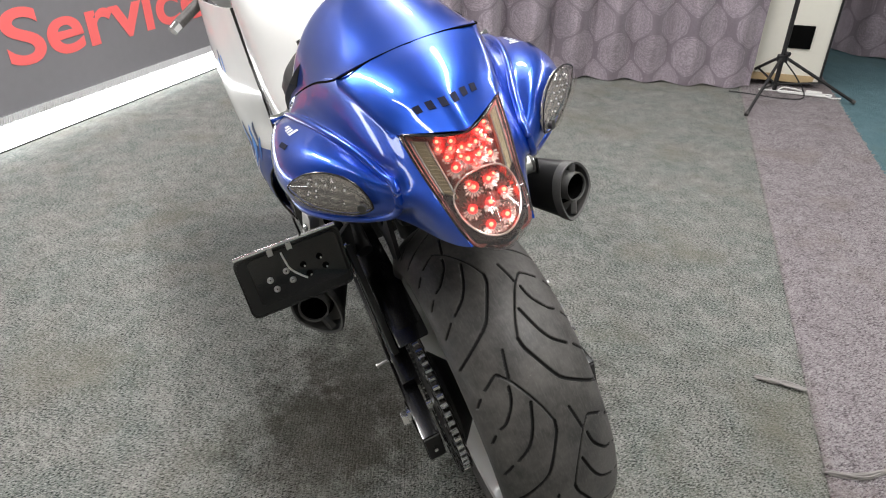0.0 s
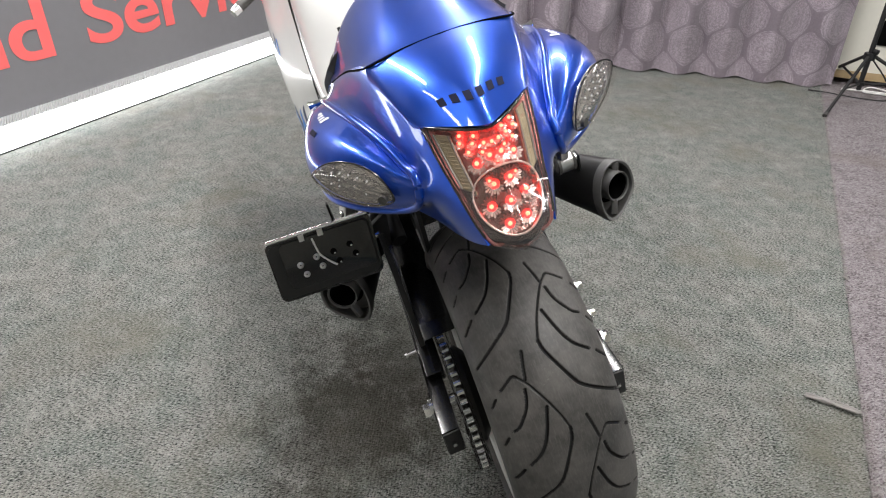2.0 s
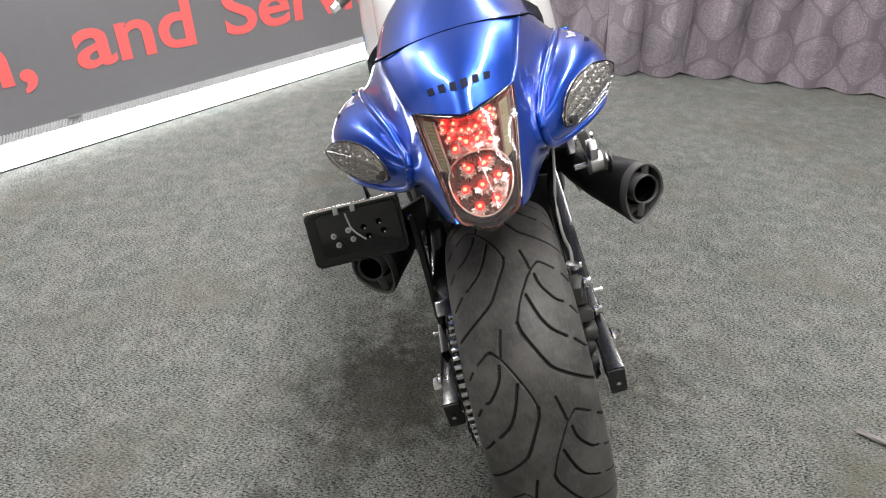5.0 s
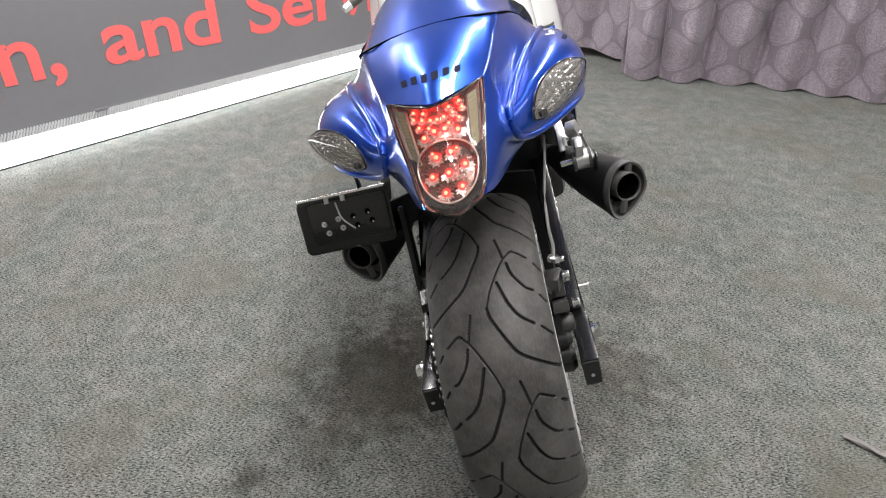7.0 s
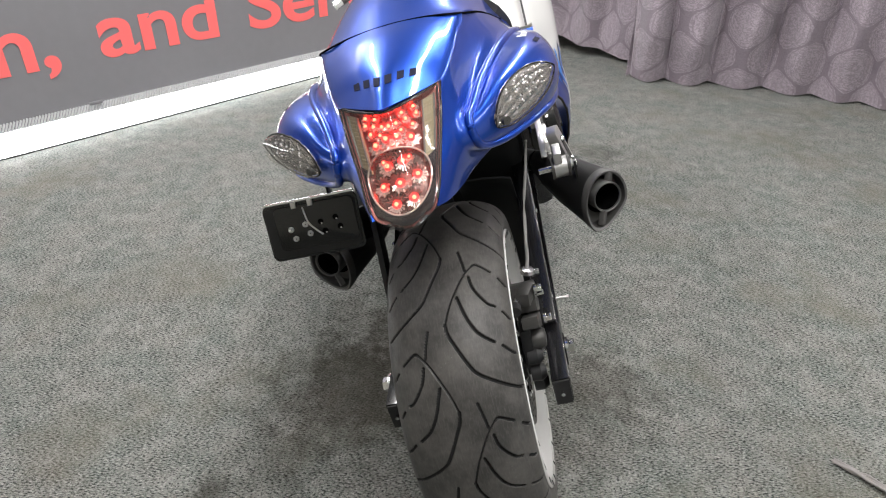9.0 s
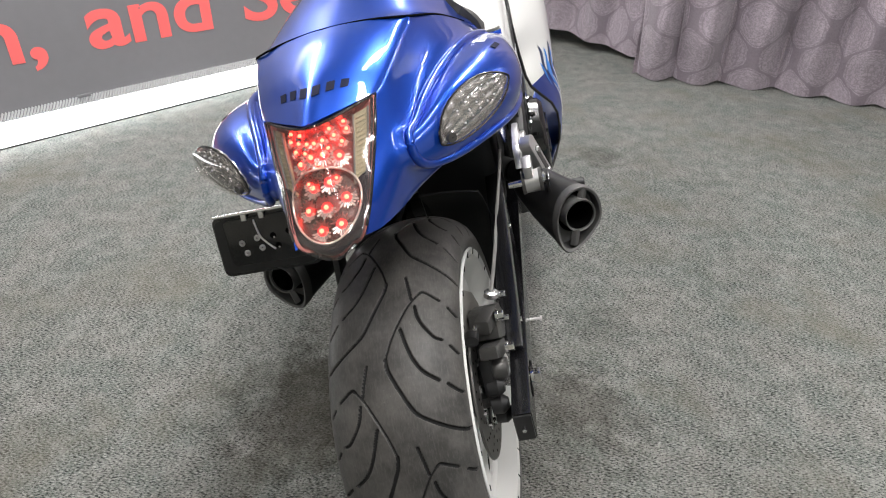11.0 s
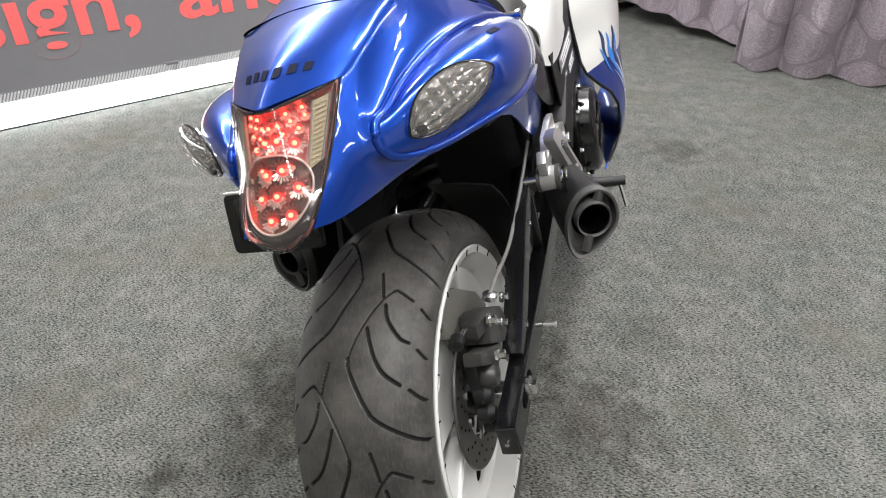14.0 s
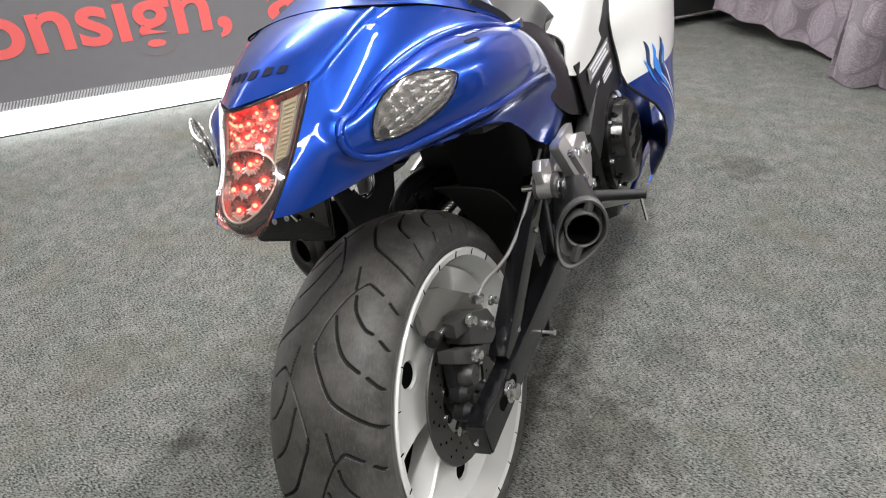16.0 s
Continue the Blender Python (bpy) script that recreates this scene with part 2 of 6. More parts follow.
# mirror plastic with the diodes' red glow put into its base colour
REDGLOW = plain("red_housing", (0.50, 0.17, 0.15), 0.28, 0.7, 0, 0.5, 60, 0.8)
BOWLDARK = plain("smoky_mirror", (0.30, 0.18, 0.16), 0.22, 0.8, 0, 0.5, 60, 0.5)
AMBERSTRIP = plain("amber_strip", (0.44, 0.37, 0.23), 0.45, 0.0, 0, 0.5, 70, 1.0)
SIGNALBACK = plain("signal_reflector", (0.46, 0.45, 0.45), 0.20, 0.8, 0, 0.3, 22, 0.6)
LED = glowing("red_led", (1.0, 0.09, 0.05), 11.0)
LEDGLOW = glowing("red_led_base", (1.0, 0.03, 0.03), 2.5)
FLAME = plain("flame_blue", (0.02, 0.22, 0.75), 0.35, 0, 0.6, 0.2, 30, 0.0)
FLAMEDARK = plain("flame_dark", (0.012, 0.03, 0.10), 0.35, 0, 0.6, 0.2, 30, 0.0)
MARK = plain("dark_lettering", (0.008, 0.010, 0.028), 0.7, 0, 0.0, 0.1, 30, 0.0)
MARK.node_tree.nodes["Principled BSDF"].inputs["Specular IOR Level"].default_value = 0.12
DECAL = plain("white_decal", (0.75, 0.76, 0.8), 0.4, 0, 0.3, 0.05, 30, 0.0)
STICKER = plain("grey_sticker", (0.20, 0.20, 0.20), 0.5, 0, 0.0, 0.3, 200, 0.0)
# small spots are stains; the broad ones paint shade below the motorcycle
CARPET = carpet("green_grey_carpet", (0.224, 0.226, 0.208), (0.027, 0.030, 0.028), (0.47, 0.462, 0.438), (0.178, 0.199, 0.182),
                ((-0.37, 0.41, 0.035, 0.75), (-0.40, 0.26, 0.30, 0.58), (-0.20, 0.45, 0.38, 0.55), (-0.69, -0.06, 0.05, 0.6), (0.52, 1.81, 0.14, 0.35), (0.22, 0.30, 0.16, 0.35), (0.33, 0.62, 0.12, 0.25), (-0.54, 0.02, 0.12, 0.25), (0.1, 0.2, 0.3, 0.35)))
CARPETP = carpet("mauve_carpet", (0.262, 0.236, 0.246), (0.10, 0.085, 0.092), (0.44, 0.415, 0.42), (0.232, 0.205, 0.216))
CARPETT = carpet("teal_carpet", (0.12, 0.205, 0.23), (0.05, 0.10, 0.12), (0.18, 0.28, 0.31), (0.10, 0.185, 0.21))
CLOTH = damask("damask_cloth")
BANNER = plain("banner_vinyl", (0.20, 0.197, 0.21), 0.4, 0, 0, 0.12, 3, 0.1, 0.08)
LETTER = plain("red_letter", (0.92, 0.165, 0.16), 0.45, 0, 0, 0.06, 5, 0.0)
LEDSTRIP = glowing("white_light_strip", (0.95, 0.98, 1.0), 8.5)
MESHGREY = plain("strip_ribs", (0.6, 0.6, 0.61), 0.45, 0, 0, 0.1, 40, 0.1)
PLASTER = plain("cream_wall_paint", (0.72, 0.70, 0.62), 0.75, 0, 0, 0.06, 6, 0.2)
CEILING = plain("ceiling_paint", (0.62, 0.62, 0.60), 0.85, 0, 0, 0.05, 5, 0.2)
BAREWOOD = plain("bare_wood", (0.42, 0.31, 0.17), 0.7, 0, 0, 0.3, 12, 0.4)
CABLE = plain("white_cable", (0.75, 0.75, 0.73), 0.5, 0, 0, 0.06, 20, 0.0)
YARN = plain("carpet_yarn", (0.26, 0.245, 0.235), 0.9, 0, 0, 0.3, 60, 0.6)


# ---- mesh helpers ----
def bend(co):
    """The motorcycle's middle plane: it heads a little to its right and its wheel sits to the left of the tail."""
    return Vector((co.x + 0.04 * co.y + 0.02 * (co.z - 0.85) - 0.003, co.y, co.z))


def part(name, bm, material, parent=None, label="", smooth=35, bent=True):
    """Links a bmesh as one mesh object under a thing or a part."""
    if bent and parent is not None and parent.get("bent"):
        for v in bm.verts:
            v.co = bend(v.co)
    me = bpy.data.meshes.new(name)
    bm.normal_update()
    bm.to_mesh(me)
    bm.free()
    if smooth:
        me.shade_smooth()
        me.set_sharp_from_angle(angle=radians(smooth))
    for mt in (material if isinstance(material, (list, tuple)) else [material]):
        me.materials.append(mt)
    ob = new(name, me)
    if parent is not None:
        ob.parent = parent
        if parent.get("bent"):
            ob["bent"] = 1
    if label:
        ob["label"] = label
    return ob


def cr(P, n):
    """Catmull-Rom through the points P (along the first axis), n samples."""
    P = np.asarray(P, float)
    E = np.concatenate([[2 * P[0] - P[1]], P, [2 * P[-1] - P[-2]]])
    t = np.linspace(0, len(P) - 1, n)
    i = np.minimum(t.astype(int), len(P) - 2)
    f = (t - i).reshape((-1,) + (1,) * (P.ndim - 1))
    a, b, c, d = E[i], E[i + 1], E[i + 2], E[i + 3]
    return 0.5 * (2 * b + (c - a) * f + (2 * a - 5 * b + 4 * c - d) * f ** 2 + (3 * b - a - 3 * c + d) * f ** 3)


def cr_at(P, t):
    """Catmull-Rom through the points P at the parameters t (0 to len(P) - 1)."""
    P, t = np.asarray(P, float), np.asarray(t, float)
    E = np.concatenate([[2 * P[0] - P[1]], P, [2 * P[-1] - P[-2]]])
    i = np.clip(t.astype(int), 0, len(P) - 2)
    f = (t - i).reshape((-1,) + (1,) * (P.ndim - 1))
    a, b, c, d = E[i], E[i + 1], E[i + 2], E[i + 3]
    return 0.5 * (2 * b + (c - a) * f + (2 * a - 5 * b + 4 * c - d) * f ** 2 + (3 * b - a - 3 * c + d) * f ** 3)


def surface(net, nu, nv):
    S = cr(np.asarray(net, float), nu)
    return cr(S.transpose(1, 0, 2), nv).transpose(1, 0, 2)


def sheet(S, thick, bm=None, out=None):
    """A shell of that thickness from a grid of points; its front lies on the grid."""
    S = np.asarray(S, float)
    nu, nv = S.shape[:2]
    du, dv = np.gradient(S, axis=0), np.gradient(S, axis=1)
    n = np.cross(du, dv)
    n /= np.maximum(np.linalg.norm(n, axis=2, keepdims=True), 1e-9)
    if out is not None and (n.mean((0, 1)) @ np.array(out, float)) < 0:
        n = -n
    bm = bm or bmesh.new()
    F = [[bm.verts.new(S[i, j]) for j in range(nv)] for i in range(nu)]
    K = [[bm.verts.new(S[i, j] - n[i, j] * thick) for j in range(nv)] for i in range(nu)]
    for i in range(nu - 1):
        for j in range(nv - 1):
            bm.faces.new((F[i][j], F[i + 1][j], F[i + 1][j + 1], F[i][j + 1]))
            bm.faces.new((K[i][j], K[i][j + 1], K[i + 1][j + 1], K[i + 1][j]))
    for i in range(nu - 1):
        bm.faces.new((F[i][0], K[i][0], K[i + 1][0], F[i + 1][0]))
        bm.faces.new((F[i][-1], F[i + 1][-1], K[i + 1][-1], K[i][-1]))
    for j in range(nv - 1):
        bm.faces.new((F[0][j], F[0][j + 1], K[0][j + 1], K[0][j]))
        bm.faces.new((F[-1][j], K[-1][j], K[-1][j + 1], F[-1][j + 1]))
    bmesh.ops.recalc_face_normals(bm, faces=bm.faces[:])
    return bm


def mirrored(net, side):
    """The net for the right (+1) or the left (-1) side."""
    net = np.array(net, float)
    net[..., 0] *= side
    return net if side > 0 else net[::-1]


def tube(points, radius, n=12, samples=0, bm=None, caps=True):
    """A round bar along a line of points; radius is one number or one for each point."""
    P = np.asarray(points, float)
    r = np.full(len(P), radius, float) if np.isscalar(radius) else np.asarray(radius, float)
    if samples:
        r = cr(r.reshape(-1, 1), samples)[:, 0]
        P = cr(P, samples)
    bm = bm or bmesh.new()
    up, rings = Vector((0, 0, 1)), []
    for i, q in enumerate(P):
        t = Vector(np.array(P[min(i + 1, len(P) - 1)] - P[max(i - 1, 0)])).normalized()
        a = t.cross(up if abs(t.z) < 0.95 else Vector((1, 0, 0))).normalized()
        b = t.cross(a)
        rings.append([bm.verts.new(Vector(q) + float(r[i]) * (math.cos(k) * a + math.sin(k) * b)) for k in np.linspace(0, 2 * math.pi, n, endpoint=False)])
    for A, C in zip(rings, rings[1:]):
        for k in range(n):
            bm.faces.new((A[k], A[(k + 1) % n], C[(k + 1) % n], C[k]))
    if caps:
        bm.faces.new(rings[0][::-1])
        bm.faces.new(rings[-1])
    bmesh.ops.recalc_face_normals(bm, faces=bm.faces[:])
    return bm


def lathe(profile, m, n=48, bm=None, closed=True):
    """Turns (radius, along) round the x axis of the pose m."""
    bm = bm or bmesh.new()
    rings = [[bm.verts.new(m @ Vector((a, r * math.cos(k), r * math.sin(k)))) for k in np.linspace(0, 2 * math.pi, n, endpoint=False)] for r, a in profile]
    pairs = list(zip(rings, rings[1:])) + ([(rings[-1], rings[0])] if closed else [])
    for A, C in pairs:
        for k in range(n):
            bm.faces.new((A[k], A[(k + 1) % n], C[(k + 1) % n], C[k]))
    bmesh.ops.recalc_face_normals(bm, faces=bm.faces[:])
    return bm


def prism(outline, depth, m, bevel=0.0, bm=None, seg=2):
    """An outline in the pose's x, y plane, made solid along its z from 0 to depth."""
    own = bmesh.new()
    low = [own.verts.new((x, y, 0)) for x, y in outline]
    high = [own.verts.new((x, y, depth)) for x, y in outline]
    k = len(low)
    own.faces.new(low[::-1])
    own.faces.new(high)
    for i in range(k):
        own.faces.new((low[i], low[(i + 1) % k], high[(i + 1) % k], high[i]))
    bmesh.ops.recalc_face_normals(own, faces=own.faces[:])
    if bevel:
        bmesh.ops.bevel(own, geom=own.edges[:], offset=bevel, segments=seg, profile=0.7, affect="EDGES", clamp_overlap=True)
    bmesh.ops.transform(own, matrix=m, verts=own.verts[:])
    if bm is None:
        return own
    return joined(bm, own)


def joined(bm, other):
    me = bpy.data.meshes.new("tmp")
    other.to_mesh(me)
    other.free()
    bm.from_mesh(me)
    bpy.data.meshes.remove(me)
    return bm


def box(size, m, bevel=0.003, bm=None, seg=2):
    x, y, z = (s / 2 for s in size)
    return prism([(-x, -y), (x, -y), (x, y), (-x, y)], size[2], m @ pose(0, 0, -z), bevel, bm, seg)


def beam(a, b, w, h, bevel=0.004, bm=None, taper=1.0):
    """A square bar from a to b: w across, h high, its sides upright."""
    a, b = Vector(a), Vector(b)
    t = (b - a).normalized()
    s = t.cross(Vector((0, 0, 1))).normalized()
    u = s.cross(t)
    own = bmesh.new()
    R = []
    for p, k in ((a, 1.0), (b, taper)):
        R.append([own.verts.new(p + s * i * w * k / 2 + u * j * h * k / 2) for i, j in ((-1, -1), (1, -1), (1, 1), (-1, 1))])
    for i in range(4):
        own.faces.new((R[0][i], R[0][(i + 1) % 4], R[1][(i + 1) % 4], R[1][i]))
    own.faces.new(R[0][::-1])
    own.faces.new(R[1])
    bmesh.ops.recalc_face_normals(own, faces=own.faces[:])
    if bevel:
        bmesh.ops.bevel(own, geom=own.edges[:], offset=bevel, segments=2, profile=0.7, affect="EDGES", clamp_overlap=True)
    return own if bm is None else joined(bm, own)


def bolt(m, r, length, bm=None):
    """A hexagon head on a washer, along the pose's z."""
    hexa = [(r * math.cos(k), r * math.sin(k)) for k in np.linspace(0, 2 * math.pi, 6, endpoint=False)]
    ring = [(1.35 * r * math.cos(k), 1.35 * r * math.sin(k)) for k in np.linspace(0, 2 * math.pi, 16, endpoint=False)]
    own = prism(ring, length * 0.3, m)
    own = prism(hexa, length, m, r * 0.12, own)
    return own if bm is None else joined(bm, own)


def axes(o, x, z):
    """A pose at o whose x runs along x and whose z lies nearest to z."""
    x = Vector(x).normalized()
    y = Vector(z).cross(x).normalized()
    z = x.cross(y)
    m = Matrix((x, y, z)).transposed().to_4x4()
    m.translation = o
    return m


# ---- the room ----
def slab(name, u0, u1, w0, w1, z0, z1, material, label="", category="", bevel=0.0):
    bm = box((u1 - u0, w1 - w0, z1 - z0), ROOM @ pose((u0 + u1) / 2, (w0 + w1) / 2, (z0 + z1) / 2), bevel)
    return tagged(part(name, bm, material, smooth=0), label, category, "", "structure")


slab("floor", -4.2, 6.2, -7.2, 0.2, -0.12, -0.012, PLASTER, "plain floor slab under the carpets", "floor")
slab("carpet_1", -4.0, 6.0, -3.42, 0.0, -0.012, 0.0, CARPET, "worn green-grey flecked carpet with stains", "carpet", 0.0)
SEAM = ROOM @ pose(1.91, -3.6195, -0.0035, 0, 0, 1.2)      # the mauve strip lies a little askew on the others
tagged(part("carpet_2", box((10.0, 0.535, 0.015), SEAM @ pose(-0.95, 0, 0), 0), CARPETP, smooth=0), "mauve-grey carpet strip with frayed edges", "carpet", "", "structure")
slab("carpet_3", -4.0, 6.0, -7.0, -3.424, -0.012, -0.001, CARPETT, "teal carpet beside the mauve strip", "carpet")
slab("ceiling", -4.2, 6.2, -7.2, 0.2, CEIL, CEIL + 0.1, CEILING, "plain white ceiling", "ceiling")
slab("wall_1", -4.2, 6.2, 0.062, 0.2, 0.0, CEIL, PLASTER, "plain wall behind the dark banner", "wall")
slab("wall_2", 6.0, 6.14, -7.0, 0.0, 0.0, CEIL, PLASTER, "cream painted wall behind the curtains", "wall")
slab("wall_3", -4.14, -4.0, -7.0, 0.0, 0.0, CEIL, PLASTER, "cream painted wall", "wall")
slab("wall_4", -4.0, 6.0, -7.14, -7.0, 0.0, CEIL, PLASTER, "cream painted wall", "wall")


def build_banner():
    """Dark vinyl sheet with slight waves, red words and a ribbed lower border."""
    root = tagged(new("banner"), "dark charcoal vinyl wall banner with large red words", "banner")
    root.matrix_world = ROOM @ pose(0, 0.05, 0)
    us, zs = np.linspace(-3.9, 5.6, 120), np.linspace(0.155, 2.3, 30)

    def face(u, z):
        low = max(0, 0.34 - z)
        return -0.030 - 0.05 * low - 0.003 * noise.noise(Vector((u * 1.7, z * 1.2, 0))) - 0.012 * low * math.sin(u * 7 + z * 9)

    S = np.array([[(u, face(u, z), z) for z in zs] for u in us])
    part("sheet", sheet(S, 0.003), BANNER, root, smooth=60)

    def word(text, u0, u1):
        data = bpy.data.curves.new("word", "FONT")
        data.body, data.size, data.extrude, data.offset, data.fill_mode = text, 0.352, 0.0006, 0.007, "BOTH"
        tmp = new("tmp", data)
        me = bpy.data.meshes.new_from_object(tmp.evaluated_get(bpy.context.evaluated_depsgraph_get()))
        bpy.data.objects.remove(tmp)
        bm = bmesh.new()
        bm.from_mesh(me)
        x0, x1 = min(v.co.x for v in bm.verts), max(v.co.x for v in bm.verts)
        for v in bm.verts:
            u = u0 + 0.014 + (v.co.x - x0) / (x1 - x0) * (u1 - u0)
            v.co = Vector((u, face(u, 0.351 + v.co.y) - 0.0022 - v.co.z, 0.351 + v.co.y))
        # each letter is a part of its own: islands that lie over one another belong together
        bm.verts.ensure_lookup_table()
        seen, isles = set(), []
        for v in bm.verts:
            if v in seen:
                continue
            stack, isle = [v], []
            seen.add(v)
            while stack:
                q = stack.pop()
                isle.append(q)
                for e in q.link_edges:
                    o = e.other_vert(q)
                    if o not in seen:
                        seen.add(o)
                        stack.append(o)
            isles.append([min(q.co.x for q in isle), max(q.co.x for q in isle), isle])
        isles.sort(key=lambda i: i[0])
        groups = []
        for lo, hi, isle in isles:
            if groups and lo < groups[-1][1] - 0.02:
                groups[-1][1] = max(groups[-1][1], hi)
                groups[-1][2] += isle
            else:
                groups.append([lo, hi, list(isle)])
        for lo, hi, isle in groups:
            keep = set(isle)
            one = bm.copy()
            one.verts.ensure_lookup_table()
            flags = [v in keep for v in bm.verts]
            bmesh.ops.delete(one, geom=[v for v, k in zip(one.verts, flags) if not k], context="VERTS")
            part("letter", one, LETTER, root, "large red letter", 0)
        bm.free()

    word("Consign,", -1.05, 0.345)
    word("and", 0.533, 1.155)
    word("Service", 1.345, 2.78)
    ribs = bmesh.new()
    for u in np.arange(-3.9, 5.6, 0.0135):
        box((0.006, 0.010, 0.045), pose(u, -0.052, 0.136, 0, 28, 0), 0, ribs)
    tagged(part("ribbed_border", ribs, MESHGREY, root, "fine pale ribs along the lower edge", 0), kind="stuff")
    back = box((9.5, 0.012, 0.05), pose(0.85, -0.034, 0.132), 0.002)
    part("border_strip", back, BANNER, root, smooth=0)
    seam = box((0.06, 0.012, 0.014), pose(0.45, -0.058, 0.158), 0.003)
    part("clip", seam, BANNER, root, smooth=0)
    return root


build_banner()
strip = tagged(new("light_strip"), "glowing white light strip along the foot of the wall", "light strip")
strip.matrix_world = ROOM @ pose(0, 0.062, 0)
part("diffuser", box((6.85, 0.03, 0.112), pose(-0.475, -0.045, 0.058), 0.004), LEDSTRIP, strip, smooth=0)
part("edge_seal", box((6.85, 0.006, 0.007), pose(-0.475, -0.064, 0.0035), 0.001), CALIPER, strip, "thin dark seal at the floor", smooth=0)
part("housing", box((6.85, 0.024, 0.108), pose(-0.475, -0.016, 0.054), 0.002), MESHGREY, strip, smooth=0)


def build_curtain(label, base, height, folds, depth, seed, hem=lambda s: 0.0, slump=lambda s, z: 0.0, n=260):
    """Hanging cloth along a line on the floor, with folds that open towards the hem."""
    line = cr(np.array(base, float), 600)
    step = np.r_[0, np.cumsum(np.linalg.norm(np.diff(line, axis=0), axis=1))]
    total = step[-1]
    zs = np.r_[np.linspace(0, 0.3, 16), np.linspace(0.36, 1.0, 16), np.linspace(1.15, height, 10)]
    S, UV = np.zeros((n, len(zs), 3)), np.zeros((n, len(zs), 2))
    for i in range(n):
        s = total * i / (n - 1)
        p = np.array([np.interp(s, step, line[:, k]) for k in (0, 1)])
        q = np.array([np.interp(min(s + 0.02, total), step, line[:, k]) for k in (0, 1)])
        o = np.array([np.interp(max(s - 0.02, 0), step, line[:, k]) for k in (0, 1)])
        t = (q - o) / np.linalg.norm(q - o)
        out = np.array([-t[1], t[0]])
        for j, z in enumerate(zs):
            ph = s * folds * 2 * math.pi + 1.7 * noise.noise(Vector((s * 1.3, z * 0.35, seed))) * 2
            a = depth * (1.2 - 0.7 * s / total) * (0.75 + 0.6 * noise.noise(Vector((s * 0.9 + 5, z * 0.3, seed))))
            d = a * (math.sin(ph) + 0.35 * math.sin(2 * ph + 1.0)) + 0.022 * noise.noise(Vector((s * 6, z * 5, seed))) + 0.028 * noise.noise(Vector((s * 3.1, z * 1.9, seed + 3))) + 0.008 * noise.noise(Vector((s * 15, z * 9, seed))) + slump(s, z)
            d *= 0.52 + 0.48 * min(1, z / 0.25)
            zz = max(z, hem(s)) if z < 0.5 else z
            zz += 0.012 * (0.5 + 0.5 * math.sin(ph + 0.6)) * max(0, 1 - z / 0.1)
            S[i, j] = (*(p + out * d + t * 0.35 * a * math.cos(ph)), zz + 0.003)
            UV[i, j] = (s * 1.12, z)
    bm = sheet(S, 0.003)
    ob = part("curtain", bm, CLOTH, smooth=70)
    me = ob.data
    lay = me.uv_layers.new(name="cloth")
    flat = UV.reshape(-1, 2)
    idx = np.empty(len(me.loops), int)
    me.loops.foreach_get("vertex_index", idx)
    order = idx % (n * len(zs))
    lay.data.foreach_set("uv", flat[order].ravel())
    return tagged(ob, label, "curtain", "curtains")


build_curtain("lilac-grey damask curtain bunched on the carpet", [(0.90, 3.06), (1.2, 2.95), (1.57, 2.84), (1.97, 2.62), (2.31, 2.38), (2.72, 2.10)], 2.6, 4.0, 0.085, 3.0,
              slump=lambda s, z: -0.10 * math.exp(-((s - 0.1) / 0.3) ** 2) * max(0, 0.35 - z))
build_curtain("lilac-grey damask curtain with its hem lifted off the carpet", [(1.25, 3.28), (0.95, 3.42), (0.6, 3.72), (0.30, 4.0)][::-1], 2.6, 3.0, 0.05, 8.0,
              hem=lambda s: 0.01 + 0.10 * max(0.0, min(1.0, (1.0 - s) / 0.8)))
build_curtain("lilac-grey damask curtain in the passage", [(4.05, 2.75), (4.2, 2.2), (4.05, 1.7), (3.95, 1.2), (3.9, 0.6)], 2.6, 2.8, 0.045, 14.0)


def build_pillar():
    root = tagged(new("pillar"), "cream painted wall end with a bare wooden foot and a dark opening", "pillar", "", "structure")
    root.matrix_world = ROOM @ pose(3.70, -3.53, 0)
    part("shaft", box((0.22, 0.46, CEIL - 0.04), pose(0.11, 0, CEIL / 2 + 0.02), 0.006), PLASTER, root)
    part("bare_foot", box((0.006, 0.36, 0.045), pose(-0.004, -0.02, 0.06), 0.002), BAREWOOD, root, "scuffed bare wood at the foot")
    part("opening", box((0.012, 0.125, 0.135), pose(-0.004, -0.07, 0.31), 0.002), SOOT_SHADE, root, "dark square opening")
    part("corner_bead", box((0.02, 0.012, CEIL - 0.04), pose(0.0, -0.235, CEIL / 2 + 0.02), 0.002), SATIN, root)


build_pillar()


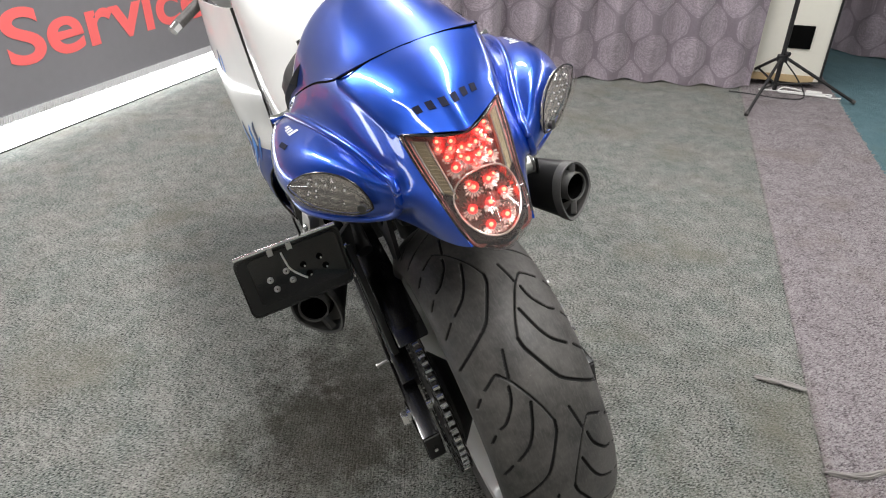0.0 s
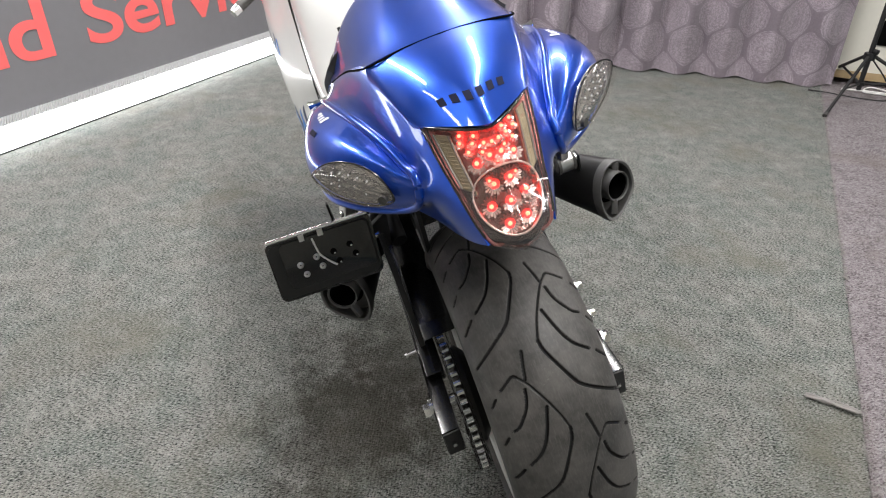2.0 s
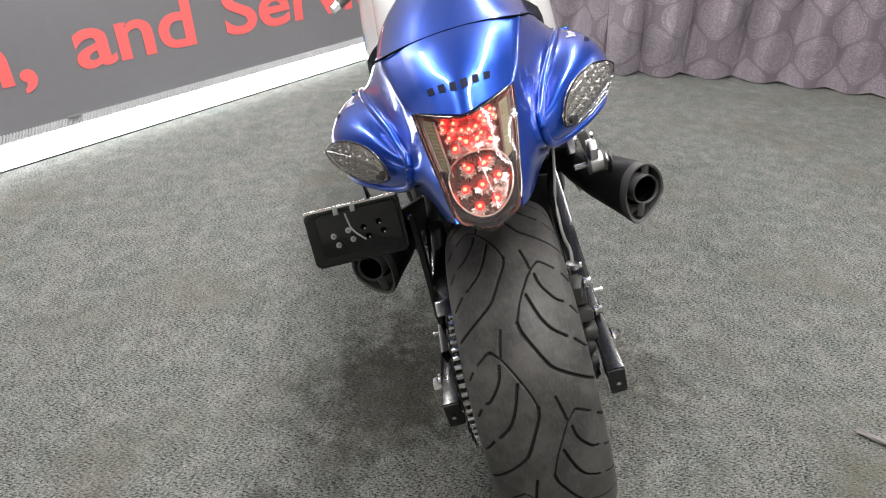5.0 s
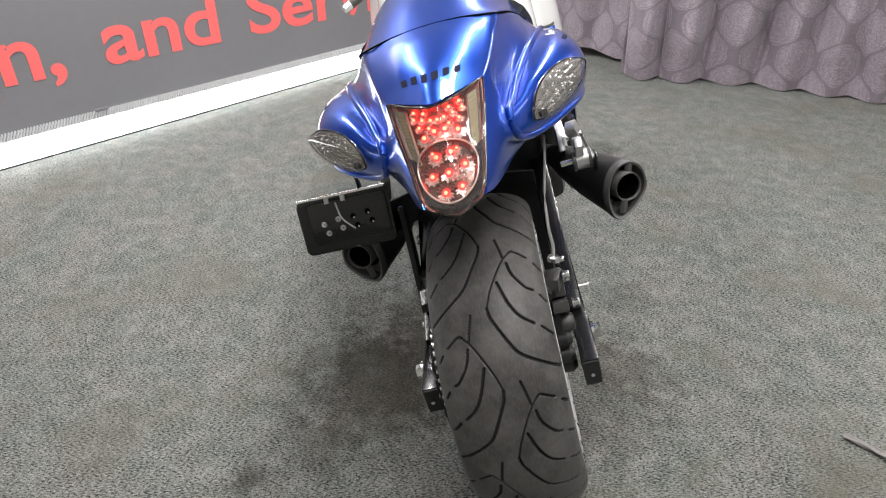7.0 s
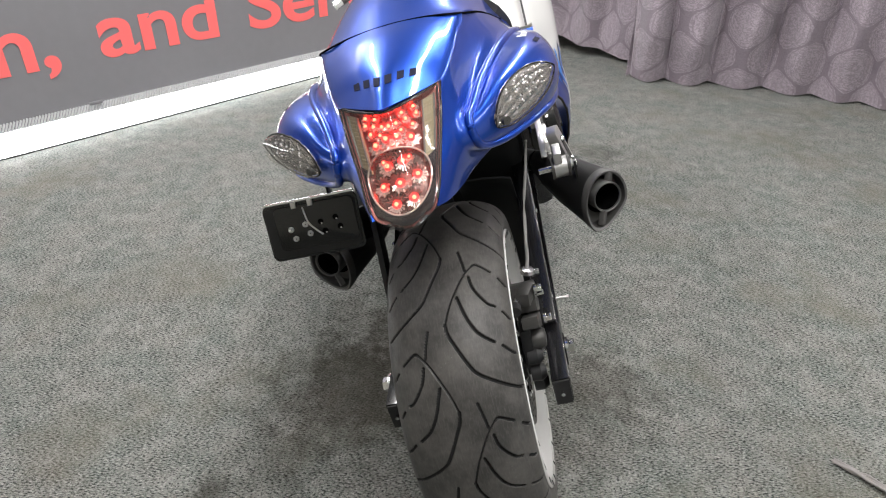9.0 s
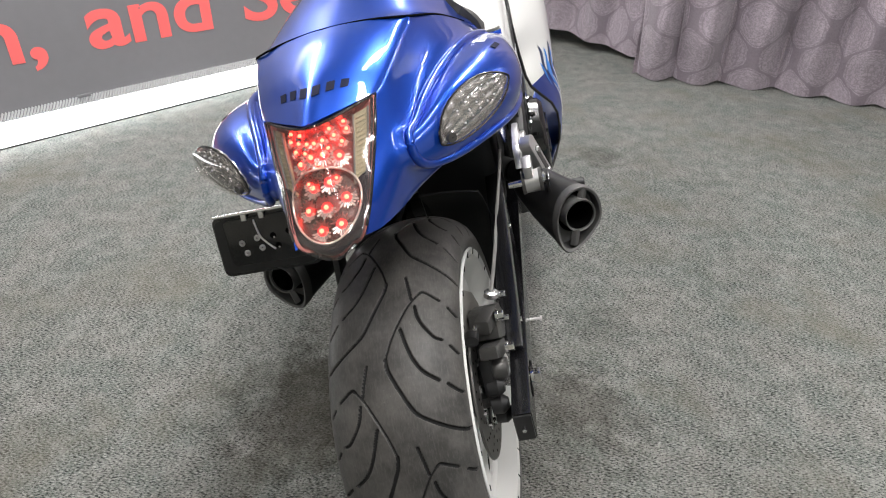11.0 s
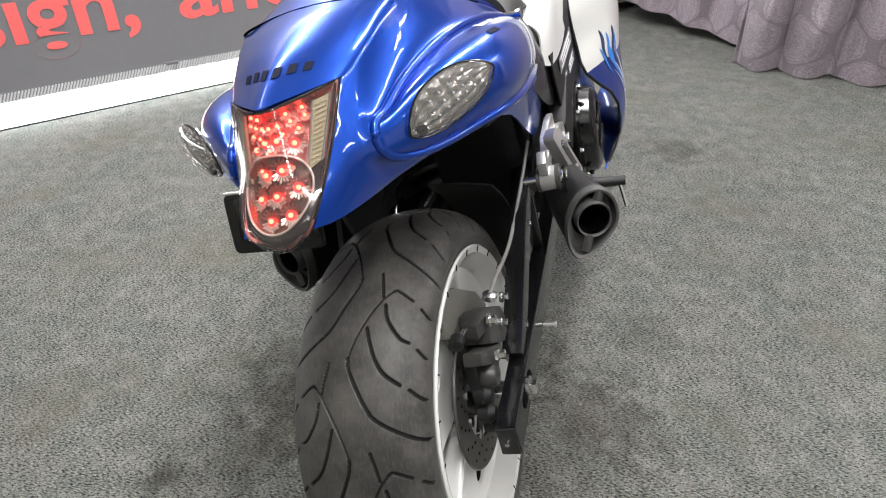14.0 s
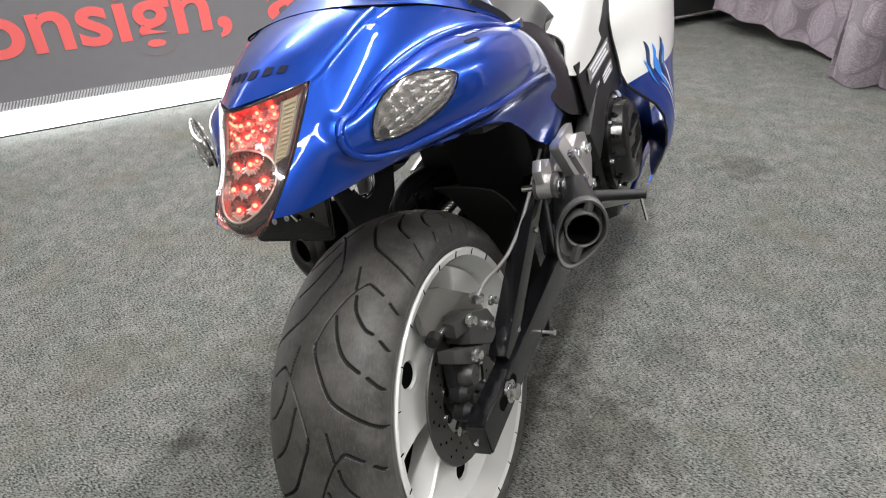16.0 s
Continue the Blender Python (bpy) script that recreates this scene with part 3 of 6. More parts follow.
def build_stand():
    """Light stand: three braced legs round a centre tube."""
    root = tagged(new("light_stand"), "black folding light stand with three braced legs", "light stand")
    root.location = (2.71, 1.915, 0)
    hub, low = 0.235, 0.085
    part("centre_tube", tube([(0, 0, 0.05), (0, 0, 1.0)], 0.013), SATIN, root)
    part("upper_tube", tube([(0, 0, 1.0), (0, 0, 2.0)], 0.010), SATIN, root)
    part("hub", lathe([(0.014, -0.02), (0.03, -0.018), (0.03, 0.018), (0.014, 0.02)], pose(0, 0, hub, 0, 90, 0), 20), SATIN, root)
    part("lower_collar", lathe([(0.014, -0.012), (0.022, -0.01), (0.022, 0.01), (0.014, 0.012)], pose(0, 0, low, 0, 90, 0), 20), SATIN, root)
    part("knob", lathe([(0.001, 0.0), (0.014, 0.002), (0.014, 0.02), (0.001, 0.022)], pose(0, -0.02, hub + 0.03, 0, 0, -90), 12), SATIN, root)
    for x, y in ((-0.42, -0.22), (0.345, -0.28), (0.17, 0.42)):
        foot = Vector((x, y, 0.012))
        top = Vector((x * 0.06, y * 0.06, hub))
        leg = part("leg", tube([top, foot], 0.009), SATIN, root)
        part("rubber_foot", tube([foot + Vector((-x, -y, 0.25)) * 0.04, foot], 0.012), RUBBER, leg)
        mid = top.lerp(foot, 0.55)
        part("brace", tube([(x * 0.04, y * 0.04, low), mid], 0.006, 8), SATIN, root)


build_stand()


def build_cable(name, label, points, r, material):
    return tagged(part(name, tube(points, r, 8, 60), material), label, "cable")


build_cable("power_cable", "thin black cable hanging from the light stand", [(2.725, 1.905, 0.22), (2.80, 1.85, 0.12), (2.83, 1.80, 0.02), (2.72, 1.88, 0.007), (2.62, 2.02, 0.006), (2.55, 2.1, 0.006)], 0.004, SATIN)
build_cable("extension_cable", "white cable lying coiled on the carpet", [(2.75, 2.06, 0.008), (2.84, 1.98, 0.01), (2.93, 1.90, 0.01), (3.0, 1.84, 0.01), (3.06, 1.80, 0.01), (3.0, 1.78, 0.012), (2.9, 1.88, 0.012), (2.82, 1.97, 0.01), (2.92, 2.02, 0.012), (2.95, 1.92, 0.015)], 0.005, CABLE)
plug = tagged(new("power_strip"), "white multi-way plug on the mauve carpet", "power strip")
plug.matrix_world = pose(2.965, 1.845, 0.016, 0, 0, -50)
part("body", box((0.09, 0.04, 0.028), pose(0, 0, 0), 0.006), CABLE, plug)
part("lead", tube([(0.04, 0, 0), (0.10, -0.02, -0.008), (0.15, 0.01, -0.010)], 0.005, 8, 12), CABLE, plug)


def build_fray():
    """Loose yarn along the carpet seams."""
    rng = random.Random(5)
    for w, u0, u1, count in ((0.2675, -2.6, 2.1, 420), (-0.2675, -0.9, 2.3, 160)):
        bm = bmesh.new()
        for _ in range(count):
            u = rng.uniform(u0, u1)
            a = rng.uniform(-1.2, 1.2)
            k = rng.uniform(0.008, 0.025)
            p = [(u, w, 0.001), (u + k * 0.5 * math.sin(a), w + rng.choice((-1, 1)) * k * 0.4, 0.005), (u + k * math.sin(a), w + rng.uniform(-1, 1) * k * 0.6, 0.003)]
            tube([SEAM @ Vector((q[0], q[1], q[2] + 0.0075)) for q in p], 0.0012, 4, 0, bm)
        tagged(part("frayed_edge", bm, YARN), "loose pale yarn along the carpet seam", "yarn", "", "stuff")
    for pts, label in (([(0.70, 0.03), (0.725, 0.0), (0.745, -0.02), (0.775, -0.055)], "frayed twist of grey yarn on the carpet"), ([(0.60, -0.27), (0.66, -0.31), (0.75, -0.33), (0.82, -0.38)], "pale frayed yarn at the carpet seam")):
        bm = bmesh.new()
        for k in range(9):
            off = [(rng.uniform(-0.008, 0.008), rng.uniform(-0.008, 0.008)) for _ in pts]
            tube([(x + a, y + b, 0.005 + rng.uniform(0, 0.008)) for (x, y), (a, b) in zip(pts, off)], 0.0024, 6, 14, bm)
        tagged(part("yarn_twist", bm, YARN), label, "yarn", "", "stuff")


build_fray()


def build_bench():
    root = tagged(new("bench"), "low black bench with a chrome rail behind the curtain", "bench")
    root.matrix_world = ROOM @ pose(3.82, -0.13, 0)
    part("body", box((1.7, 0.16, 0.40), pose(0, 0, 0.25), 0.02), SATIN, root)
    part("rail", tube([(-0.85, -0.10, 0.07), (0.85, -0.10, 0.07)], 0.012), CHROME, root, "thin chrome rail")
    for x in (-0.75, 0.75):
        part("leg", box((0.05, 0.15, 0.07), pose(x, 0, 0.035), 0.006), SATIN, root)


build_bench()


# ---- the motorcycle: x to its right, y ahead, z up, before it leans on its stand ----
bike = tagged(new("motorcycle"), "blue and white sports motorcycle leaning on its side stand", "motorcycle")
bike["bent"] = 1
bike.matrix_world = pose(0, 0, 0, 0, -15.92, 0)
R_TYRE, Z_AXLE, HALF, HALF_R, CROWN = 0.322, 0.330, 0.106, 0.098, 0.054


# rear wheel
def tread_lines():
    """One pitch of the tread's right half: lists of (degrees, metres across), width and depth."""
    main = [(0, 0.046), (-3.4, 0.031), (-11.2, 0.008), (-17, -0.004)]
    wide = [(-17, -0.004), (-19.5, -0.002), (-22, 0.004), (-29, 0.024), (-31.8, 0.036), (-35.4, 0.066), (-38.5, 0.093)]
    return [(main, 0.0015, 0.003), (wide, 0.0022, 0.005), ([(0, 0.046), (0.5, 0.053), (-1.8, 0.073)], 0.0020, 0.004), ([(-3.7, 0.084), (-5.6, 0.092)], 0.0018, 0.004),
            ([(-3.7, 0.040), (-6.5, 0.043), (-8.9, 0.049), (-12.5, 0.064), (-13.4, 0.074)], 0.0020, 0.005), ([(-15, 0.084), (-17, 0.092)], 0.0018, 0.004),
            ([(-9.8, 0.019), (-15.5, 0.029), (-19, 0.038), (-21.4, 0.048), (-23.9, 0.066)], 0.0021, 0.005), ([(-25.2, 0.077), (-28, 0.092)], 0.0020, 0.004),
            ([(5.7, 0.026), (2, 0.031), (-1.5, 0.035)], 0.0020, 0.004)]


def build_tyre(parent):
    NX = 290
    th = np.radians(np.r_[np.arange(-45, 150, 0.135), np.arange(150, 315, 1.2)])
    NT = len(th)
    ph = np.linspace(-np.pi / 2, np.pi / 2, NX)
    x = np.where(ph > 0, HALF_R, HALF) * np.sin(ph)
    r = R_TYRE - CROWN * (1 - np.cos(ph))
    T, X = np.meshgrid(np.degrees(th), x, indexing="ij")
    cut = np.zeros_like(T)
    for side in (1, -1):
        off = 69.6 if side > 0 else 46.0
        rel = (T - off + 12) % 45 - 12 - 0.0
        for shift in (0, -45):
            q, xs = rel + shift, X * side - (0.003 if side > 0 else 0.004)
            for pts, wid, dep in tread_lines():
                pts = cr(np.array(pts, float), 14)
                best = np.full_like(T, 1e9)
                for a, b in zip(pts, pts[1:]):
                    k = 0.0053
                    ax, ay, bx, by = a[0] * k, a[1], b[0] * k, b[1]
                    dx, dy = bx - ax, by - ay
                    f = np.clip(((q * k - ax) * dx + (xs - ay) * dy) / (dx * dx + dy * dy + 1e-12), 0, 1)
                    best = np.minimum(best, np.hypot(q * k - ax - f * dx, xs - ay - f * dy))
                cut = np.maximum(cut, dep * np.clip((wid + 0.0004 - best) / 0.0008, 0, 1))
    rad = r[None, :] - cut * np.cos(ph * 0.9)[None, :]
    V = np.stack([X - cut * np.sin(ph * 0.9)[None, :], -rad * np.cos(th)[:, None], Z_AXLE + rad * np.sin(th)[:, None]], -1)
    # sidewalls down to the bead
    side = []
    for s in (-1, 1):
        thin = 0 if s < 0 else HALF - HALF_R
        prof = cr(np.array([(R_TYRE - CROWN, HALF - thin), (0.264, 0.1060 - thin), (0.258, 0.1040 - thin), (0.252, 0.1000 - thin * 0.7), (0.240, 0.088 - thin * 0.5)]), 10)[1:]
        side.append(np.stack([np.stack([np.full(NT, s * a), -q * np.cos(th), Z_AXLE + q * np.sin(th)], -1) for q, a in prof], 1))
    V = np.concatenate([side[0][:, ::-1], V, side[1]], 1)
    cutf = np.zeros(V.shape[:2])
    cutf[:, 9:9 + NX] = cut
    n = V.shape[1]
    V = V.reshape(-1, 3)
    V[:, 0] += 0.04 * V[:, 1] + 0.02 * (V[:, 2] - 0.85) - 0.006
    i, j = np.meshgrid(np.arange(NT), np.arange(n - 1), indexing="ij")
    a, b = i * n + j, ((i + 1) % NT) * n + j
    F = np.stack([a, a + 1, b + 1, b], -1).reshape(-1, 4)
    me = bpy.data.meshes.new("tyre")
    me.from_pydata(V.tolist(), [], F.tolist())
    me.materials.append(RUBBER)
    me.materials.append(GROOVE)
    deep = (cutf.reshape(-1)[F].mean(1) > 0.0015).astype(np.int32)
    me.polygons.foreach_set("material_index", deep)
    me.shade_smooth()
    ob = new("tyre", me)
    ob.parent = parent
    ob["label"] = "worn black rubber tyre with curved grooves"
    return ob


AX = pose(0, 0, Z_AXLE)
wheel = tagged(new("rear_wheel"), "wide rear wheel with white rim")
wheel.parent, wheel["bent"] = bike, 1
build_tyre(wheel)
LIP = [(0.242, 0.087), (0.2475, 0.092), (0.2490, 0.0965), (0.2455, 0.0995), (0.2350, 0.0965), (0.231, 0.086), (0.224, 0.070), (0.216, 0.034)]
rim = lathe([(r, x - 0.004) for r, x in LIP] + [(0.213, 0.0)] + [(r, -x) for r, x in LIP[::-1]] + [(0.236, -0.078), (0.229, -0.055), (0.226, 0.0), (0.229, 0.055), (0.236, 0.078)], AX, 96)
part("rim", rim, WHITE, wheel, "glossy white painted rim")
part("hub", lathe([(0.02, -0.075), (0.055, -0.07), (0.06, -0.03), (0.05, 0.0), (0.06, 0.03), (0.055, 0.06), (0.02, 0.065)], AX, 40), SATIN, wheel)


def build_spoke(angle):
    """A broad cast web between hub and rim with a round hole through it."""
    rc, ri, ro, wide = 0.155, 0.052, 0.2205, 45
    outline = [(r, a) for r, a in [(ro, q) for q in np.linspace(-wide, wide, 25)] + [(ri + (ro - ri) * k, wide - 4 * math.sin(math.pi * k)) for k in (0.75, 0.5, 0.25)] + [(ri, q) for q in np.linspace(wide, -wide, 9)] + [(ri + (ro - ri) * k, -wide + 4 * math.sin(math.pi * k)) for k in (0.25, 0.5, 0.75)]]
    P = [Vector((r * math.cos(radians(a)), r * math.sin(radians(a)))) for r, a in outline]
    c = Vector((rc, 0.008))
    own = bmesh.new()
    rings = []
    for x, edge, hole in ((0.000, 0.97, 0.021), (0.050, 0.97, 0.021), (0.056, 0.93, 0.0235)):
        outer = [c + (p - c) * edge for p in P]
        mid_ = [c + (p - c) * 0.55 for p in P]
        inner = [c + (p - c).normalized() * hole for p in P]
        rings.append([[own.verts.new((x - (0.004 if r is mid_ and x > 0.05 else 0), -q.x * math.cos(radians(angle)) + q.y * math.sin(radians(angle)), Z_AXLE + q.x * math.sin(radians(angle)) + q.y * math.cos(radians(angle)))) for q in r] for r in (outer, mid_, inner)])
    n = len(P)
    loops = [rings[0][0], rings[1][0], rings[2][0], rings[2][1], rings[2][2], rings[1][2], rings[0][2], rings[0][1]]
    own.verts.ensure_lookup_table()
    for A, C in zip(loops, loops[1:] + loops[:1]):
        for k in range(n):
            own.faces.new((A[k], A[(k + 1) % n], C[(k + 1) % n], C[k]))
    bmesh.ops.delete(own, geom=[v for v in own.verts if not v.link_faces], context="VERTS")
    bmesh.ops.recalc_face_normals(own, faces=own.faces[:])
    return own


for k in range(24):
    a = radians(15 * k + 4)
    o, i = [Vector((0.0960 - 0.001 * q, -r * math.cos(a), Z_AXLE + r * math.sin(a))) for q, r in ((0, 0.2460), (2, 0.2355))]
    part("rim_tick", beam(o, i, 0.0012, 0.0016, 0), SOOT_SHADE, wheel)
# black disc added behind the spokes for the shade in the gaps
part("web_core", lathe([(0.05, -0.012), (0.206, -0.012), (0.206, -0.004), (0.05, -0.004)], AX, 48), SOOT_SHADE, wheel, "dark inner web seen through the openings")
for k in range(3):
    part("spoke", build_spoke(46 + 120 * k), WHITE, wheel)
    a = radians(46 + 120 * k) + math.atan2(0.008, 0.155)
    # black plug added as the shade inside the hole
    part("hole", lathe([(0.0005, 0.051), (0.0212, 0.051), (0.0212, 0.045), (0.0005, 0.045)], pose(0, -0.1552 * math.cos(a), Z_AXLE + 0.1552 * math.sin(a)), 24), SOOT_SHADE, wheel, "dark round hole through the web")
part("valve", tube([(0.02, 0.10, Z_AXLE + 0.205), (0.05, 0.095, Z_AXLE + 0.19)], 0.004, 8), STEEL, wheel)

# brake disc with its carrier, slots and holes
disc = part("brake_disc", lathe([(0.082, 0.076), (0.132, 0.076), (0.134, 0.078), (0.132, 0.081), (0.082, 0.081)], AX, 72), DISC, wheel, "dark drilled steel brake disc")
for k in range(10):
    a = radians(36 * k)
    m = axes((0.078, -0.076 * math.cos(a), Z_AXLE + 0.076 * math.sin(a)), (0, -math.cos(a), math.sin(a)), (1, 0, 0))
    part("disc_bobbin", prism([(0.008 * math.cos(q), 0.008 * math.sin(q)) for q in np.linspace(0, 6.283, 12, endpoint=False)], 0.006, m), STEEL, disc)
holes = bmesh.new()
for k in range(48):
    a = 2 * math.pi * k / 48
    q = 0.094 + 0.013 * (k % 3)
    m = axes((0.0812, -q * math.cos(a), Z_AXLE + q * math.sin(a)), (0, math.sin(a), math.cos(a)), (1, 0, 0))
    prism([(0.0027 * math.cos(b), 0.0027 * math.sin(b)) for b in np.linspace(0, 6.283, 8, endpoint=False)], 0.0004, m, 0, holes)
tagged(part("drilled_holes", holes, SOOT_SHADE, disc, "", 0), kind="stuff")
for k in range(5):
    a = radians(72 * k + 12)
    part("disc_carrier", beam((0.079, -0.03 * math.cos(a), Z_AXLE + 0.03 * math.sin(a)), (0.079, -0.082 * math.cos(a + 0.35), Z_AXLE + 0.082 * math.sin(a + 0.35)), 0.006, 0.022, 0.002), SATIN, disc)
part("carrier_ring", lathe([(0.022, 0.060), (0.044, 0.062), (0.044, 0.084), (0.022, 0.086)], AX, 32), SATIN, disc)

# calliper, bracket and hose on the right of the wheel
cal = tagged(new("brake_calliper"), "dark grey cast brake calliper")
cal.parent, cal["bent"] = bike, 1
FLAT = axes((0, 0, 0), (0, 1, 0), (1, 0, 0))
part("body", prism([(0.003, 0.486), (0.029, 0.476), (0.075, 0.448), (0.090, 0.418), (0.081, 0.388), (0.055, 0.384), (-0.016, 0.440)], 0.048, FLAT @ pose(0, 0, 0.080), 0.007), CALIPER, cal)
part("cover", prism([(-0.055, 0.545), (-0.02, 0.553), (0.03, 0.525), (0.12, 0.45), (0.155, 0.395), (0.125, 0.375), (0.01, 0.435), (-0.05, 0.485)], 0.014, FLAT @ pose(0, 0, 0.062), 0.004), PALECAST, cal, "pale cast cover plate")
part("bridge", beam((0.105, -0.03, 0.478), (0.118, 0.02, 0.47), 0.026, 0.026, 0.005), CALIPER, cal)
part("lower_lug", prism([(-0.070, 0.470), (-0.02, 0.438), (0.035, 0.400), (0.021, 0.376), (-0.03, 0.410), (-0.078, 0.450)], 0.030, FLAT @ pose(0, 0, 0.098), 0.005), CALIPER, cal)
part("piston_housing", lathe([(0.002, 0.0), (0.020, 0.002), (0.022, 0.02), (0.016, 0.032), (0.002, 0.034)], pose(0.10, -0.035, 0.392), 20), CALIPER, cal)
part("bracket", prism([(-0.06, -0.07), (-0.03, -0.085), (0.03, -0.05), (0.055, 0.0), (0.04, 0.03), (-0.05, 0.025)], 0.02, axes((0.088, -0.005, 0.405), (0, 1, 0), (1, 0, 0)), 0.005), SATIN, cal)
for y, z in ((-0.055, 0.37), (-0.062, 0.335), (-0.05, 0.30)):
    part("bracket_lug", lathe([(0.002, 0.0), (0.016, 0.002), (0.017, 0.02), (0.010, 0.03), (0.002, 0.03)], pose(0.092, y, z), 20), SATIN, cal)
part("slide_pin", tube([(0.090, -0.06, 0.482), (0.098, -0.01, 0.478)], 0.0055), STEEL, cal)
part("pin_boot", lathe([(0.001, -0.01), (0.012, -0.008), (0.012, 0.008), (0.008, 0.012), (0.001, 0.012)], axes((0.090, -0.056, 0.482), (0, 1, 0.1), (0, 0, 1)), 16), SATIN, cal)
for p, r in (((0.136, -0.028, 0.428), 0.008), ((0.128, -0.002, 0.478), 0.008), ((0.126, 0.092, 0.452), 0.007), ((0.128, 0.05, 0.430), 0.006)):
    part("bolt", bolt(axes(p, (0, 1, 0), (1, 0, 0)), r, 0.014), STEEL, cal, "bright hexagon bolt")
part("banjo", lathe([(0.003, 0.0), (0.013, 0.001), (0.013, 0.010), (0.003, 0.011)], axes((0.118, 0.060, 0.474), (0.3, 0.1, 1), (0, 1, 0)), 18), STEEL, cal)
part("brake_hose", tube([(0.120, 0.062, 0.482), (0.124, 0.10, 0.488), (0.123, 0.17, 0.475), (0.125, 0.23, 0.475), (0.132, 0.30, 0.50), (0.15, 0.36, 0.56), (0.16, 0.40, 0.60)], 0.0036, 10, 40), HOSE, cal, "grey braided brake hose")

# swingarm: black box sections with a truss above each
arm = tagged(new("swingarm"), "stretched black box-section swingarm")
arm.parent, arm["bent"] = bike, 1
for s, x0, ye in ((1, 0.145, -0.104), (-1, 0.172, -0.082)):
    X = s * x0
    lower = part("lower_arm", beam((X, ye, 0.316), (X * 0.96, 0.78, 0.335), 0.034, 0.062, 0.004), BLACK, arm, "", 12)
    part("end_cap", box((0.030, 0.004, 0.056), pose(X, ye - 0.002, 0.316), 0.0015), SATIN, lower)
    part("upper_brace", beam((X - s * 0.008, 0.05, 0.350), (X - s * 0.012, 0.50, 0.585 if s > 0 else 0.525), 0.036, 0.040, 0.004), BLACK, arm, "", 12)
    part("brace_post", beam((X - s * 0.01, 0.40, 0.36), (X - s * 0.012, 0.42, 0.53), 0.024, 0.03, 0.003), BLACK, arm, "", 12)
    part("axle_slot", prism([(-0.035, -0.011), (0.035, -0.011), (0.041, 0.0), (0.035, 0.011), (-0.035, 0.011), (-0.041, 0.0)], 0.002, axes((X + s * 0.0165, 0.0, Z_AXLE - 0.006), (0, 1, 0), (s, 0, 0)), 0), SOOT_SHADE, lower)
    part("axle_nut", bolt(axes((X + s * 0.018, 0.0, Z_AXLE - 0.004), (0, 1, 0), (s, 0, 0)), 0.015, 0.018), STEEL, lower, "bright axle nut")
    part("adjuster_bolt", tube([(X, ye + 0.002, 0.318), (X, ye - 0.012, 0.318)], 0.004, 8), STEEL, lower)
    part("stand_spool", tube([(X + s * 0.016, 0.20, 0.298), (X + s * 0.040, 0.20, 0.296)], 0.0035, 10), ALU, lower)
    part("spool_head", tube([(X + s * 0.038, 0.20, 0.2965), (X + s * 0.042, 0.20, 0.296)], 0.0055, 12), ALU, lower)
    for y, z in ((0.115, 0.350), (0.30, 0.452)):
        part("bolt", bolt(axes((X - s * 0.01 + s * 0.015, y, z + 0.02), (0, 1, 0), (s, 0, 0)), 0.006, 0.006), STEEL, lower)
part("axle", tube([(-0.19, 0, Z_AXLE), (0.16, 0, Z_AXLE)], 0.012), STEEL, arm)
part("pivot_tube", tube([(-0.17, 0.76, 0.34), (0.17, 0.76, 0.34)], 0.032, 20), SATIN, arm)
part("cross_brace", beam((-0.15, 0.50, 0.585), (0.15, 0.50, 0.585), 0.05, 0.05, 0.005), SATIN, arm)

# chain drive on the left
drive = tagged(new("chain_drive"), "steel drive chain on a rear sprocket")
drive.parent, drive["bent"] = bike, 1
XC = -0.133
teeth = []
for k in range(46 * 4):
    a = 2 * math.pi * k / (46 * 4)
    q = 0.130 + (0.008 if k % 4 in (1, 2) else 0.0)
    teeth.append((q * math.cos(a), q * math.sin(a)))
part("sprocket", prism(teeth, 0.007, axes((XC - 0.0035, 0, Z_AXLE), (0, 1, 0), (1, 0, 0)), 0), CALIPER, drive, "dark steel sprocket")
part("sprocket_carrier", lathe([(0.02, -0.03), (0.09, -0.025), (0.095, 0.0), (0.06, 0.03), (0.02, 0.05)], pose(XC + 0.02, 0, Z_AXLE), 40), CALIPER, drive)
chain = part("roller_cover", lathe([(0.124, -0.004), (0.128, -0.004), (0.128, 0.004), (0.124, 0.004)], pose(XC, 0, Z_AXLE), 60), SATIN, drive, "dark greased roller core")


def link_mesh(outer):
    bm = bmesh.new()
    o = 0.0095 if outer else 0.0065
    for s in (-1, 1):
        half = [(0.0085 * math.cos(b), 0.0075 * math.sin(b) * (0.8 if abs(math.cos(b)) < 0.5 else 1)) for b in np.linspace(0, 6.283, 10, endpoint=False)]
        prism([(x * 1.35, y) for x, y in half], 0.002, axes((s * o, 0, 0), (0, 1, 0), (s, 0, 0)), 0, bm)
    flat = len(bm.faces)
    tube([(-0.0062, 0.008, 0.001), (0.0062, 0.008, 0.001)], 0.0056, 8, 0, bm)
    for k, f in enumerate(bm.faces):
        f.material_index = 1 if k >= flat else 0
    me = bpy.data.meshes.new("chain_link")
    bm.to_mesh(me)
    bm.free()
    me.materials.append(CHAIN)
    me.materials.append(STEEL)
    return me


links = [link_mesh(True), link_mesh(False)]
run = [(-0.134 * math.cos(a), Z_AXLE + 0.134 * math.sin(a), math.pi / 2 - a) for a in np.arange(-1.75, 1.62, 0.0163 / 0.134)]
y, z = run[-1][0], run[-1][1]
for k in range(36):
    run.append((0.0 + 0.0163 * (k + 1), Z_AXLE + 0.134 - 0.0008 * k, -0.05))
    run.append((0.0 + 0.0163 * (k + 1), Z_AXLE - 0.134 + 0.0012 * k, 0.07))
